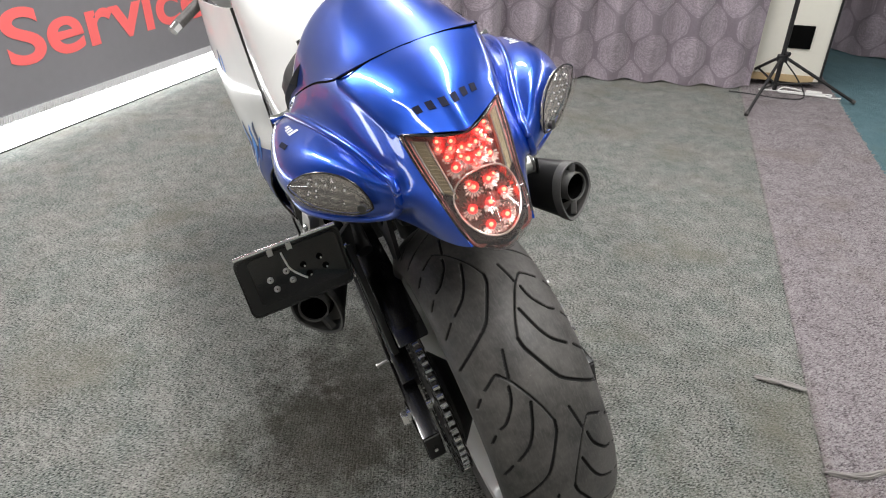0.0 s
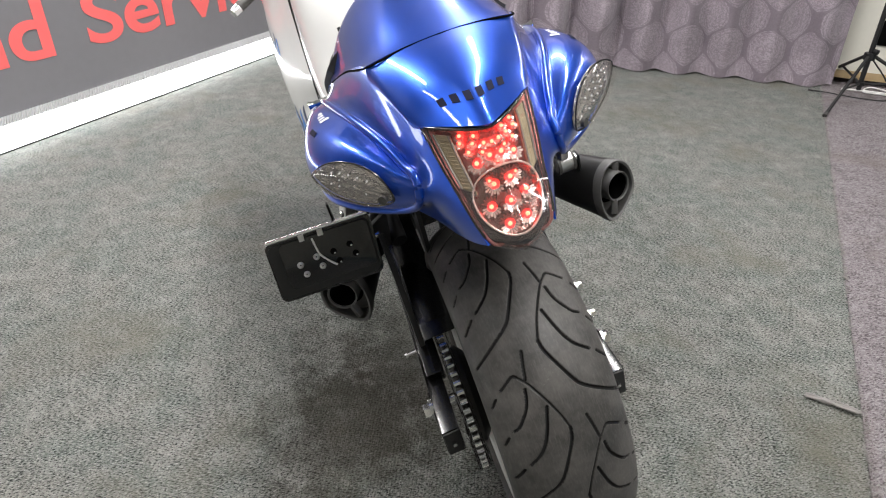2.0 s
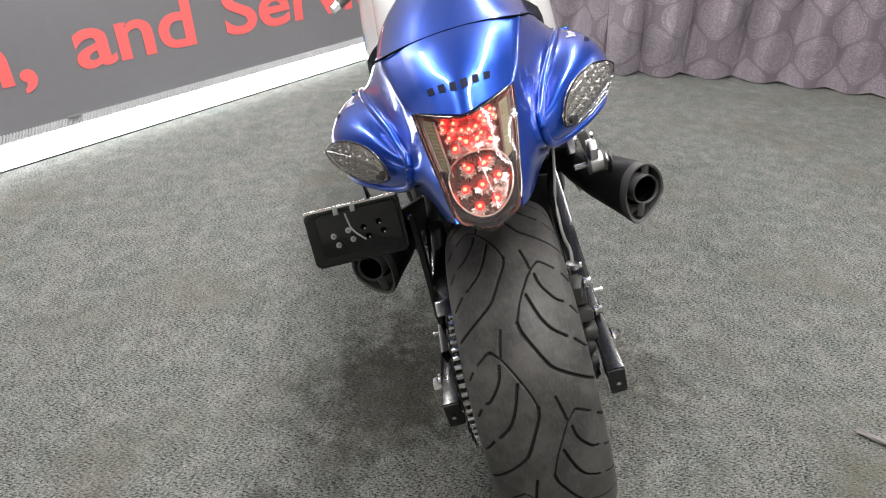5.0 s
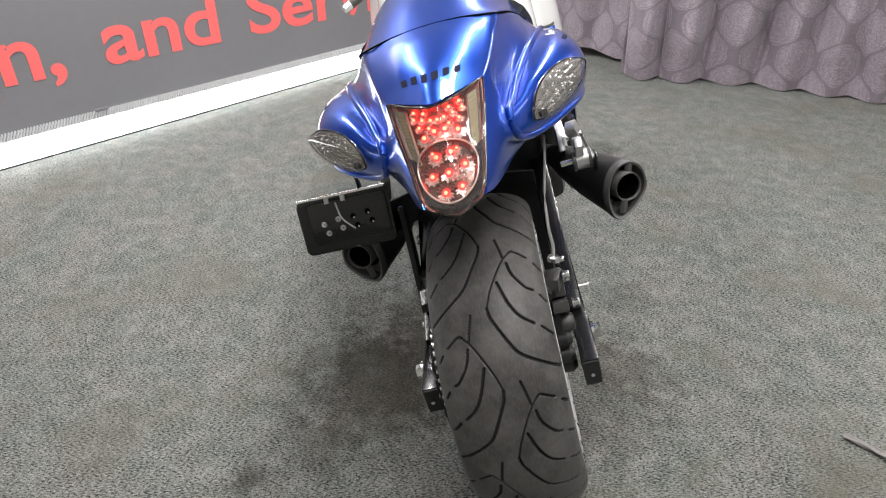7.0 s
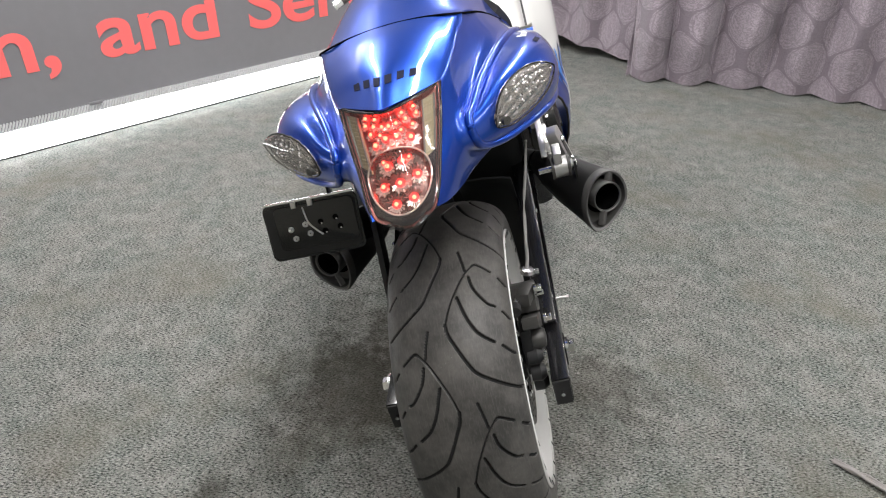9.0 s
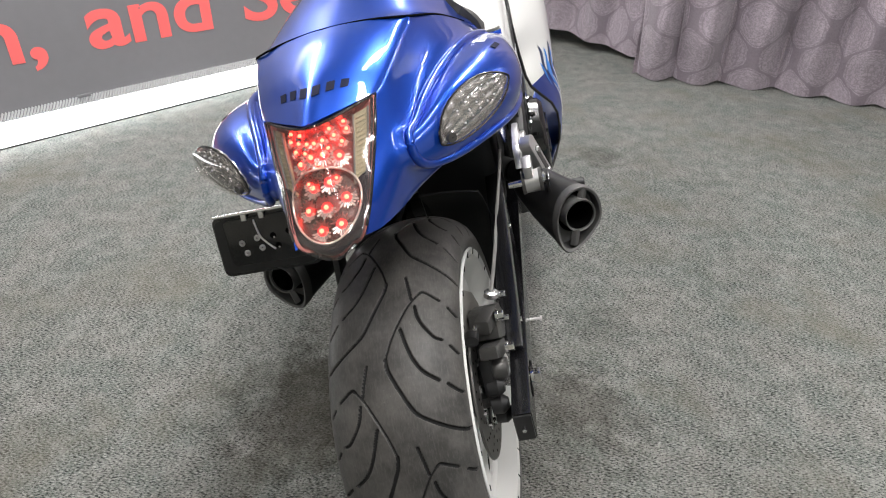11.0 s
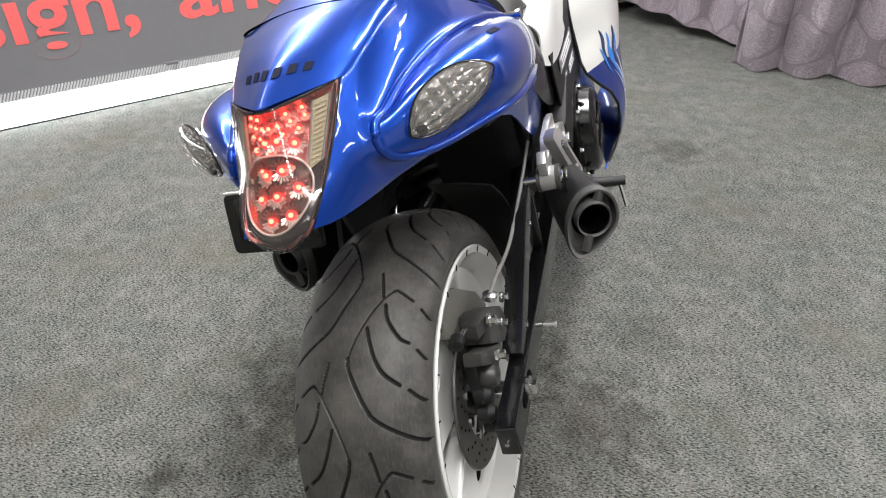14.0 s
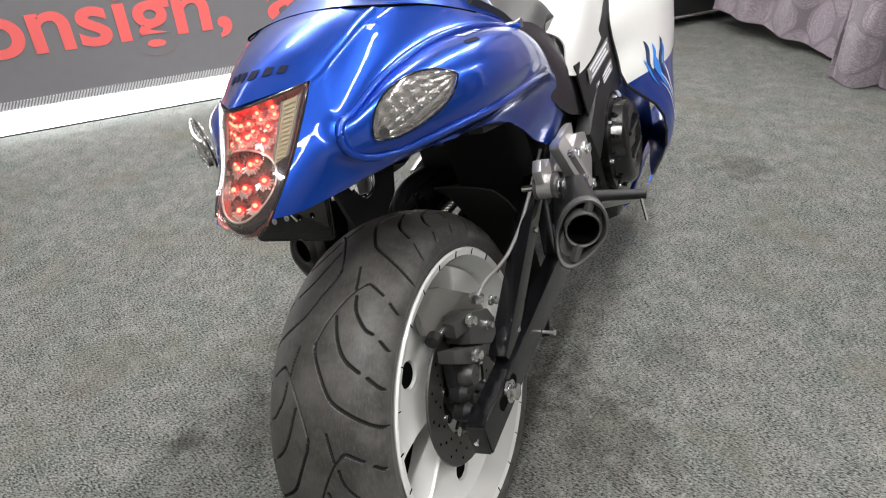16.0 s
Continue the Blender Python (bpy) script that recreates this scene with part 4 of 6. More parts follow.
for k, (y, z, a) in enumerate(run):
    ob = new("chain_link", links[k % 2])
    ob.parent = chain
    at = bend(Vector((XC, y, z)))
    ob.matrix_local = Matrix.Translation(at) @ Euler((a, 0, 0)).to_matrix().to_4x4()
part("chain_guard", prism([(0.03, 0.468), (0.06, 0.482), (0.44, 0.500), (0.50, 0.492), (0.50, 0.478), (0.44, 0.480), (0.05, 0.460)], 0.062, axes((XC - 0.03, 0, 0), (0, 1, 0), (1, 0, 0)), 0.004), BLACK, drive, "plain black chain guard")

# mufflers
def build_muffler(s):
    root = tagged(new("muffler"), "short black three-sided muffler with an open end")
    root.parent, root["bent"] = bike, 1
    E = Vector((s * 0.286 + (0.006 if s > 0 else 0.010), 0.152, 0.545))
    up = Vector((s * 0.33, 0.42, 0.85)).normalized()
    out = Vector((s * 0.06, -1, 0)) - up * (Vector((s * 0.06, -1, 0)).dot(up))
    out.normalize()
    rt = up.cross(out) * -1 * s                     # outward, away from the wheel
    rt = rt if rt.x * s > 0 else -rt

    def ring(c, k, sq=1.0, drop=1.0):
        pts = []
        for a in np.linspace(0, 2 * math.pi, 40, endpoint=False):
            ca, sa = math.cos(a), math.sin(a)
            q = 0.0505 * (1 + 0.26 * max(0, -sa) ** 2 * drop)
            wx = 0.76 - 0.22 * max(0, -sa) ** 1.5 * drop
            pts.append(c + rt * (q * ca * wx * sq - 0.008 * max(0, -sa) * drop) * k + up * (q * sa + 0.002) * k)
        return pts

    fwd = Vector((-s * 0.34, 0.93, -0.10)).normalized()
    bm = bmesh.new()
    rings = []
    for d, k, dr in ((q[0] * (1.0 if s > 0 else 0.72), q[1], q[2]) for q in ((0.0, 1.02, 1), (0.006, 1.03, 1), (0.05, 0.98, 1), (0.16, 0.87, 1), (0.26, 0.72, 0.7), (0.32, 0.55, 0.3), (0.36, 0.46, 0))):
        rings.append([bm.verts.new(p) for p in ring(E + fwd * d, k, 1.0, dr)])
    for A, C in zip(rings, rings[1:]):
        for i in range(40):
            bm.faces.new((A[i], A[(i + 1) % 40], C[(i + 1) % 40], C[i]))
    bm.faces.new(rings[-1])
    bmesh.ops.recalc_face_normals(bm, faces=bm.faces[:])
    part("can", bm, CAN, root, "satin black can")
    # end cap: rim, recessed face, outlet and webs
    bm = bmesh.new()
    seq = [ring(E + fwd * 0.012, 1.05), ring(E - fwd * 0.006, 1.06), ring(E - fwd * 0.009, 1.02), ring(E - fwd * 0.007, 0.94), ring(E + fwd * 0.024, 0.90), ring(E + fwd * 0.026, 0.72, 1, 0)]
    rings = [[bm.verts.new(p) for p in q] for q in seq]
    for A, C in zip(rings, rings[1:]):
        for i in range(40):
            bm.faces.new((A[i], A[(i + 1) % 40], C[(i + 1) % 40], C[i]))
    bmesh.ops.recalc_face_normals(bm, faces=bm.faces[:])
    cap = part("end_cap", bm, CAST, root, "dark grey cast end cap")
    hole = E + up * 0.004
    m = axes(hole, -fwd, up)
    part("outlet", lathe([(0.0262, -0.05), (0.0296, -0.05), (0.0296, 0.009), (0.0288, 0.012), (0.0262, 0.010)], m, 40), CAST, cap)
    part("bore", lathe([(0.0005, -0.20), (0.0261, -0.20), (0.0261, 0.006), (0.0256, 0.006), (0.0256, -0.195), (0.0005, -0.195)], m, 32, closed=False), SOOT_SHADE, cap)
    for a, L in ((90, 0.051), (-88, 0.062)):
        v = rt * math.cos(radians(a)) + up * math.sin(radians(a))
        if L:
            part("web", beam(hole + v * 0.0275 - fwd * 0.001, hole + v * (L - 0.006) - fwd * 0.001, 0.011, 0.012, 0.002), CAST, cap)
    part("header_pipe", tube([E + fwd * (0.34 if s > 0 else 0.24), E + fwd * 0.45 + Vector((-s * 0.02, 0, -0.01)), E + fwd * 0.62 + Vector((-s * 0.03, 0.02, -0.08)), E + fwd * 0.85 + Vector((s * 0.02, 0, -0.17))], 0.026, 20, 24), CAN, root)
    return root


for s in (1, -1):
    build_muffler(s)

# hangers and pillion brackets in bright metal
for s in (1, -1):
    hang = tagged(new("muffler_hanger"), "bright cast hanger with a rubber bush")
    hang.parent, hang["bent"] = bike, 1
    c = Vector((s * 0.222, 0.225, 0.598))
    part("bush", lathe([(0.004, -0.018), (0.021, -0.018), (0.021, 0.018), (0.004, 0.018)], pose(*c), 24), ALU, hang)
    for o in (-0.016, 0.016):
        part("rubber_ring", lathe([(0.018, -0.003), (0.0225, -0.003), (0.0225, 0.003), (0.018, 0.003)], pose(c.x + o, c.y, c.z), 24), RUBBER, hang)
    part("bolt", bolt(axes(c + Vector((s * 0.02, 0, 0)), (0, 1, 0), (s, 0, 0)), 0.009, 0.012), STEEL, hang)
    part("stud", tube([c + Vector((-s * 0.018, 0, 0)), c + Vector((-s * 0.045, 0, 0))], 0.006, 10), STEEL, hang)
    part("tab", prism([(-0.012, 0.0), (0.012, 0.0), (0.014, -0.05), (0.004, -0.095), (-0.008, -0.095), (-0.014, -0.05)], 0.004, axes(c + Vector((s * 0.026, 0, 0.01)), (0, 1, 0), (s, 0, 0)), 0.001), CAN, hang)
    part("hook", prism([(-0.02, 0.01), (-0.025, 0.035), (-0.012, 0.05), (0.004, 0.045), (0.006, 0.03), (0.03, 0.035), (0.03, 0.0)], 0.016, axes(c + Vector((-s * 0.012, 0, 0.005)), (0, 1, 0), (s, 0, 0)), 0.003), ALU, hang)
    br = tagged(new("footrest_bracket"), "bright cast aluminium footrest bracket")
    br.parent, br["bent"] = bike, 1
    part("pillion_arm", prism([(-0.03, -0.03), (0.01, -0.05), (0.05, -0.03), (0.12, -0.03), (0.12, 0.012), (0.08, 0.016), (0.0, 0.01)], 0.014, axes(Vector((s * 0.187, 0.38, 0.60)), (0, 1, 0), (s, 0, 0)), 0.004), ALU, br)
    fa, fb = Vector((s * 0.219, 0.335, 0.632)), Vector((s * 0.247, 0.360, 0.528))
    along = (fb - fa).normalized()
    fm = axes(fa.lerp(fb, 0.5), along, (s, -0.35, 0.3))
    oval = [(-0.062, -0.010), (-0.055, -0.017), (0.050, -0.020), (0.060, -0.012), (0.060, 0.010), (0.052, 0.018), (-0.055, 0.016), (-0.062, 0.009)]
    slot = part("pillion_footrest", prism(oval, 0.024, fm @ pose(0, 0, -0.012), 0.006), ALU, br, "folded aluminium pillion footrest")
    part("slot", prism([(-0.032, -0.007), (0.040, -0.007), (0.044, 0.0), (0.040, 0.007), (-0.032, 0.007), (-0.036, 0.0)], 0.0012, fm @ pose(0, 0, 0.0118), 0), CALIPER, slot)
    for o in (-0.026, 0.034):
        part("bolt", lathe([(0.001, 0.0), (0.008, 0.0), (0.006, 0.005), (0.001, 0.006)], fm @ pose(o, 0, 0.0122, 0, -90, 0), 14), STEEL, slot)
    part("rider_plate", prism([(-0.07, -0.08), (0.05, -0.10), (0.10, -0.02), (0.08, 0.05), (0.02, 0.07), (-0.04, 0.05)], 0.014, axes(Vector((s * 0.198, 0.47 if s > 0 else 0.58, 0.52 if s > 0 else 0.47)), (0, 1, 0), (s, 0, 0)), 0.006), ALU, br)
    for y, z in ((0.45, 0.56), (0.53, 0.54), (0.52, 0.46), (0.44, 0.46)) if s > 0 else ((0.56, 0.51), (0.63, 0.42)):
        part("bolt", bolt(axes((s * 0.211, y, z), (0, 1, 0), (s, 0, 0)), 0.011, 0.012), STEEL, br)
    peg = part("footrest", tube([(s * 0.215, 0.52, 0.428), (s * 0.325, 0.53, 0.416)], [0.013, 0.011], 12), SATIN, br, "ribbed black footrest")
    part("feeler", tube([(s * 0.314, 0.525, 0.410), (s * 0.322, 0.515, 0.36)], 0.0045, 8), STEEL, peg)
    part("brake_pedal", beam((s * 0.22, 0.56, 0.385), (s * 0.297, 0.56, 0.396), 0.02, 0.014, 0.003), ALU, br)


# ---- tail bodywork ----
tail = tagged(new("tail_cowl"), "glossy metallic blue tail cowl")
tail.parent, tail["bent"] = bike, 1
TOP = []
for f in (-1.0, -0.66, -0.33, 0.0, 0.33, 0.66, 1.0):
    a = abs(f)
    TOP.append([(0.112 * f, 0.010 + 0.024 * a ** 2, 0.993 - 0.017 * a ** 2), (0.104 * f, -0.030 + 0.022 * a ** 2, 0.984 - 0.022 * a ** 2), (0.092 * f, -0.078 + 0.022 * a ** 2, 0.968 - 0.025 * a ** 2),
                (0.081 * f, -0.128 + 0.040 * a, 0.948 - 0.017 * a ** 2), (0.073 * f, -0.170 + 0.064 * a ** 1.2, 0.927 - 0.001 * a)])
SIDE = [[(0.0735, -0.105, 0.926), (0.067, -0.138, 0.888), (0.058, -0.172, 0.850), (0.046, -0.226, 0.800)],
        [(0.081, -0.085, 0.933), (0.083, -0.110, 0.890), (0.076, -0.148, 0.846), (0.058, -0.195, 0.791)],
        [(0.092, -0.055, 0.946), (0.098, -0.072, 0.902), (0.094, -0.112, 0.842), (0.074, -0.145, 0.785)],
        [(0.112, 0.033, 0.976), (0.120, -0.005, 0.924), (0.112, -0.040, 0.868), (0.100, -0.045, 0.776)],
        [(0.137, 0.130, 0.950), (0.150, 0.085, 0.922), (0.150, 0.070, 0.870), (0.143, 0.080, 0.762)],
        [(0.163, 0.235, 0.908), (0.180, 0.225, 0.892), (0.185, 0.240, 0.830), (0.172, 0.240, 0.720)],
        [(0.178, 0.330, 0.862), (0.190, 0.340, 0.830), (0.192, 0.350, 0.765), (0.178, 0.345, 0.640)],
        [(0.178, 0.430, 0.800), (0.184, 0.440, 0.770), (0.184, 0.450, 0.710), (0.174, 0.440, 0.600)],
        [(0.176, 0.520, 0.740), (0.180, 0.530, 0.710), (0.180, 0.540, 0.660), (0.172, 0.550, 0.612)]]
POD = [[(0.092, -0.128, 0.832), (0.094, -0.143, 0.836), (0.094, -0.151, 0.830), (0.093, -0.148, 0.820), (0.088, -0.125, 0.812)],
       [(0.106, -0.086, 0.866), (0.121, -0.092, 0.873), (0.133, -0.094, 0.850), (0.128, -0.090, 0.808), (0.112, -0.050, 0.786)],
       [(0.123, -0.033, 0.889), (0.156, -0.044, 0.901), (0.186, -0.045, 0.868), (0.178, -0.040, 0.806), (0.142, 0.000, 0.774)],
       [(0.149, 0.028, 0.908), (0.202, 0.022, 0.908), (0.237, 0.004, 0.866), (0.222, 0.015, 0.800), (0.162, 0.080, 0.760)],
       [(0.174, 0.140, 0.902), (0.222, 0.135, 0.893), (0.248, 0.125, 0.848), (0.232, 0.140, 0.788), (0.180, 0.185, 0.745)],
       [(0.193, 0.270, 0.870), (0.218, 0.275, 0.862), (0.230, 0.280, 0.815), (0.218, 0.300, 0.765), (0.185, 0.330, 0.730)],
       [(0.184, 0.450, 0.785), (0.192, 0.455, 0.775), (0.196, 0.460, 0.755), (0.192, 0.465, 0.730), (0.182, 0.470, 0.712)]]
# the flank runs on from the ridge, hollows, and swells into the pod round the turn signal
UU = np.r_[np.linspace(0, 3, 36), np.linspace(3, 8, 52)[1:]]
FLANK = cr_at(SIDE, UU)
SWELL = cr_at(POD, np.interp(UU, (1.72, 2.2, 3.0, 3.5, 4.4, 5.4, 7.2), range(7)))


def step_(x, a, b):
    k = min(max((x - a) / (b - a), 0), 1)
    return k * k * (3 - 2 * k)


SECTION = []
for u, S0, P0 in zip(UU, FLANK, SWELL):
    w = step_(u, 1.3, 2.15) * (1 - step_(u, 6.9, 7.7))
    base = cr_at(S0, (0, 0.55, 1.0, 1.3, 1.6, 1.9, 2.25, 2.6, 3.0))
    hollow = 0.5 * base[1] + 0.5 * (0.42 * S0[0] + 0.58 * P0[0]) - np.array([0.003, 0, 0])
    low = P0[4] + np.array([0, 0, 0.008])
    pod_ = np.array([S0[0], hollow, P0[0], P0[1], P0[2], P0[3], low, 0.45 * low + 0.55 * S0[3], S0[3]])
    SECTION.append(base * (1 - w) + pod_ * w)
SKIN = cr_at(np.array(SECTION).transpose(1, 0, 2), np.linspace(0, 8, 73)).transpose(1, 0, 2)


for _ in range(45):
    soft_ = SKIN.copy()
    soft_[1:-1, 1:-1] = 0.5 * SKIN[1:-1, 1:-1] + 0.16 * (SKIN[:-2, 1:-1] + SKIN[2:, 1:-1]) + 0.09 * (SKIN[1:-1, :-2] + SKIN[1:-1, 2:])
    SKIN = soft_


def on_skin(u, c, side, lift=0.0):
    """A place on the flank at the station u and the column c, raised by lift."""
    i, j = np.interp(u, UU, range(len(UU))), c * 9
    i0, j0 = min(int(i), len(UU) - 2), min(int(j), 71)
    a, b = i - i0, j - j0
    p = (SKIN[i0, j0] * (1 - a) + SKIN[i0 + 1, j0] * a) * (1 - b) + (SKIN[i0, j0 + 1] * (1 - a) + SKIN[i0 + 1, j0 + 1] * a) * b
    n = np.cross(SKIN[i0 + 1, j0] - SKIN[i0, j0], SKIN[i0, j0 + 1] - SKIN[i0, j0])
    n = n / max(np.linalg.norm(n), 1e-9)
    n = n if n[0] > 0 else -n
    return (p + n * lift) * np.array([side, 1, 1])


CROWNTOP = surface(TOP, 41, 36)[:, ::-1]
edge_r = SKIN[:36, 0]
for i, f in enumerate(np.linspace(-1, 1, 41)):
    target = edge_r * np.array([1 if f > 0 else -1, 1, 1])
    CROWNTOP[i] += abs(f) ** 6 * (target - CROWNTOP[40 if f > 0 else 0])
flip_ = np.array([-1, 1, 1])
WHOLE = np.concatenate([SKIN[:36, :0:-1] * flip_, CROWNTOP.transpose(1, 0, 2), SKIN[:36, 1:]], 1)
for _ in range(6):                                  # soften the ridge between top and flank
    soft_ = WHOLE.copy()
    for c in (72, 112):
        for k in range(-5, 6):
            q = (1 - abs(k) / 6) * 0.5
            soft_[1:-1, c + k] = WHOLE[1:-1, c + k] * (1 - q) + (WHOLE[1:-1, c + k - 1] + WHOLE[1:-1, c + k + 1]) * 0.5 * q
    WHOLE = soft_
part("top_panel", sheet(WHOLE, 0.003, None, (0, 0, 1)), BLUE, tail, "", 60)
for s in (1, -1):
    q = SKIN[35:] * np.array([s, 1, 1])
    pod = part("side_panel", sheet(q if s > 0 else q[::-1], 0.003, None, (s, 0, 0)), BLUE, tail, "blue flank with a swollen pod round the turn signal", 60)
    # raised rim: along the pod's upper edge, round its nose and back along the lower edge
    loop = [on_skin(u, 2.0 + 0.25 * step_(u, 2.6, 2.0), s, 0.0015) for u in np.linspace(6.7, 2.05, 46)]
    loop += [on_skin(2.05 - 0.36 * math.cos(a), 3.75 - 1.5 * math.sin(a), s, 0.0015) for a in np.linspace(1.45, -1.45, 17)]
    loop += [on_skin(u, 5.25 - 0.35 * step_(u, 2.2, 3.4), s, 0.0015) for u in np.linspace(2.05, 6.7, 46)]
    loop = np.array(loop)
    for _ in range(5):
        loop[1:-1] = 0.5 * loop[1:-1] + 0.25 * (loop[:-2] + loop[2:])
    k = np.linspace(0, 1, len(loop))
    part("pod_bead", tube(loop, 0.0008 + 0.0056 * np.minimum(1, np.minimum(k, 1 - k) / 0.22) ** 0.7, 12), BLUE, tail, "raised blue rim round the pod")
    part("luggage_hook", tube([(s * 0.176, 0.275, 0.870), (s * 0.208, 0.277, 0.869), (s * 0.218, 0.277, 0.869)], [0.005, 0.005, 0.0080], 12), CHROME, tail, "small chrome luggage hook")
    # marks on the pod: a pale script and a dark sign, as plain bars
    for u0, u1, c0, c1, mt, nm in ((4.05, 4.12, 2.42, 2.72, DECAL, "pale_script"), (4.16, 4.22, 2.50, 2.70, DECAL, "pale_script"), (4.27, 4.33, 2.48, 2.68, DECAL, "pale_script"), (4.38, 4.46, 2.46, 2.60, DECAL, "pale_script"), (3.86, 4.10, 3.00, 3.16, MARK, "dark_sign")):
        q = np.array([[on_skin(u, c, s, 0.0012) for c in np.linspace(c0, c1, 4)] for u in np.linspace(u0, u1, 3)])
        part(nm, sheet(q if s > 0 else q[::-1], 0.0004, None, (s, 0, 0)), mt, pod)
# hump ahead of the seam
HUMP = []
for f in (-1.0, -0.75, -0.5, -0.25, 0.0, 0.25, 0.5, 0.75, 1.0):
    a = abs(f)
    row = []
    for (yc, zc), (xe, ye, ze) in (((0.012, 0.994), (0.112, 0.036, 0.977)), ((0.125, 1.020), (0.137, 0.131, 0.951)), ((0.235, 1.034), (0.163, 0.236, 0.909)), ((0.32, 1.022), (0.176, 0.31, 0.873)), ((0.385, 0.965), (0.170, 0.37, 0.83))):
        row.append((xe * f, yc + (ye - yc) * a ** 2, zc - (zc - ze) * (a ** 2 if ye < 0.05 else a ** 2.6)))
    HUMP.append(row)
hump = part("seat_hump", sheet(surface(HUMP, 49, 40), 0.003, None, (0, 0, 1)), BLUE, tail, "blue hump cover ahead of the seam", 50)
for s in (1, -1):
    part("seam_gap", tube([(s * x, y, z) for x, y, z in ((0.0, 0.0105, 0.9925), (0.056, 0.0165, 0.9885), (0.112, 0.0345, 0.9755), (0.137, 0.130, 0.9495), (0.163, 0.235, 0.9075))], 0.0017, 6, 40), SOOT_SHADE, hump)
under = [[(x, y, z) for x in (-w, -w * 0.5, 0, w * 0.5, w)] for y, z, w in ((-0.20, 0.812, 0.04), (-0.12, 0.805, 0.065), (-0.02, 0.80, 0.09), (0.12, 0.79, 0.12), (0.24, 0.77, 0.14), (0.34, 0.74, 0.14))]
part("undertray", sheet(surface(under, 30, 12), 0.006), SATIN, tail, "matt black undertray")

# dark name lettering, as plain blocks
SURF = CROWNTOP[:, ::-1]
for k in range(6):
    i0 = 9 + 4 * k
    q = SURF[i0:i0 + 4, 24:28].copy()
    q[3] = q[2] + (q[3] - q[2]) * 0.3
    q[..., 2] += 0.0012
    part("name_block", sheet(q, 0.0004, None, (0, 0, 1)), MARK, tail)

# tail light
light = tagged(new("tail_light"), "smoked clear tail light with glowing red diodes")
light.parent, light["bent"] = bike, 1
LNET = []
for f in np.linspace(-1, 1, 13):
    a = math.sqrt(f * f + 0.02) - 0.0099 * f * f - 0.07 * (1 - f * f)
    LNET.append([(w * f, yc + (ye - yc) * a ** k, z + lift * f * f) for w, yc, ye, k, z, lift in
                 ((0.0735, -0.170, -0.105, 1.2, 0.923, 0.003), (0.067, -0.187, -0.138, 1.4, 0.888, 0), (0.058, -0.207, -0.172, 1.6, 0.850, 0), (0.0505, -0.227, -0.208, 1.8, 0.818, 0.002),
                  (0.042, -0.240, -0.226, 2.0, 0.797, 0.006), (0.030, -0.240, -0.225, 2.0, 0.781, 0.009), (0.020, -0.222, -0.212, 2.0, 0.776, 0.012))])
LS = surface(LNET, 33, 241)
run_ = np.r_[0, np.cumsum(np.linalg.norm(np.diff(LS[16], axis=0), axis=1))]
LS = LS[:, [int(np.argmin(abs(run_ - q))) for q in np.linspace(0, run_[-1], 33)]]
for _ in range(10):
    soft_ = LS.copy()
    soft_[1:-1, 1:-1] = 0.4 * LS[1:-1, 1:-1] + 0.05 * (LS[:-2, 1:-1] + LS[2:, 1:-1]) + 0.25 * (LS[1:-1, :-2] + LS[1:-1, 2:])
    LS = soft_
part("lens", sheet(LS, 0.0025), LENS, light, "clear lens with a faint smoke tint").visible_shadow = False
DU, DV = np.gradient(LS, axis=0), np.gradient(LS, axis=1)
LN = np.cross(DU, DV)
LN /= np.linalg.norm(LN, axis=2, keepdims=True)
if LN[16, 16, 1] > 0:
    LN = -LN


FF, GG = np.meshgrid(np.linspace(0, 1, 33), np.linspace(0, 1, 33), indexing="ij")
BOWL = np.clip(np.minimum(np.minimum(FF, 1 - FF) / 0.09, np.minimum(GG / 0.035, (1 - GG) / 0.2)), 0.12, 1)
part("housing", sheet(LS - LN * (0.019 * BOWL)[..., None], 0.002), REDGLOW, light, "red-lit housing")


def on_light(f, g, depth=0.0):
    """A place on the lens (f across, g down, both 0 to 1), sunk by depth, and its outward normal."""
    x, y = min(max(f, 0), 0.999) * 32, min(max(g, 0), 0.999) * 32
    i, j = int(x), int(y)
    u, v = x - i, y - j
    P, N = [(A[i, j] * (1 - u) + A[i + 1, j] * u) * (1 - v) + (A[i, j + 1] * (1 - u) + A[i + 1, j + 1] * u) * v for A in (LS, LN)]
    return Vector(P - N * depth), Vector(N).normalized()


for s in (1, -1):
    f0, f1 = (0.955, 0.845) if s > 0 else (0.045, 0.155)
    strip_ = [[on_light(f, g, 0.0060)[0] for g in np.linspace(0.05, 0.45, 30)] for f in np.linspace(f0, f1, 5)]
    bar = part("side_reflector", sheet(np.array(strip_), 0.003, None, (0, -1, 0)), AMBERSTRIP, light, "amber-brown ribbed side reflector")
    for g in np.linspace(0.08, 0.43, 14):
        part("rib", tube([on_light(f0 * 0.8 + f1 * 0.2, g, 0.0050)[0], on_light(f0 * 0.2 + f1 * 0.8, g, 0.0050)[0]], 0.0009, 6), AMBERSTRIP, bar)
    rail_ = [on_light(f0, g, 0.0048)[0] for g in np.linspace(0.05, 0.45, 16)] + [on_light(f1, g, 0.0048)[0] for g in np.linspace(0.45, 0.05, 16)]
    part("strip_frame", tube(np.array(rail_), 0.0014, 6), PALECAST, bar)
    edge_ = [[on_light(f, g, 0.0013)[0] for g in np.linspace(0.0, 0.70, 34)] for f in ((1.0, 0.985, 0.97) if s > 0 else (0.0, 0.015, 0.03))]
    part("dark_border", sheet(np.array(edge_), 0.0012, None, (0, -1, 0)), SMOKE, light, "smoked border")


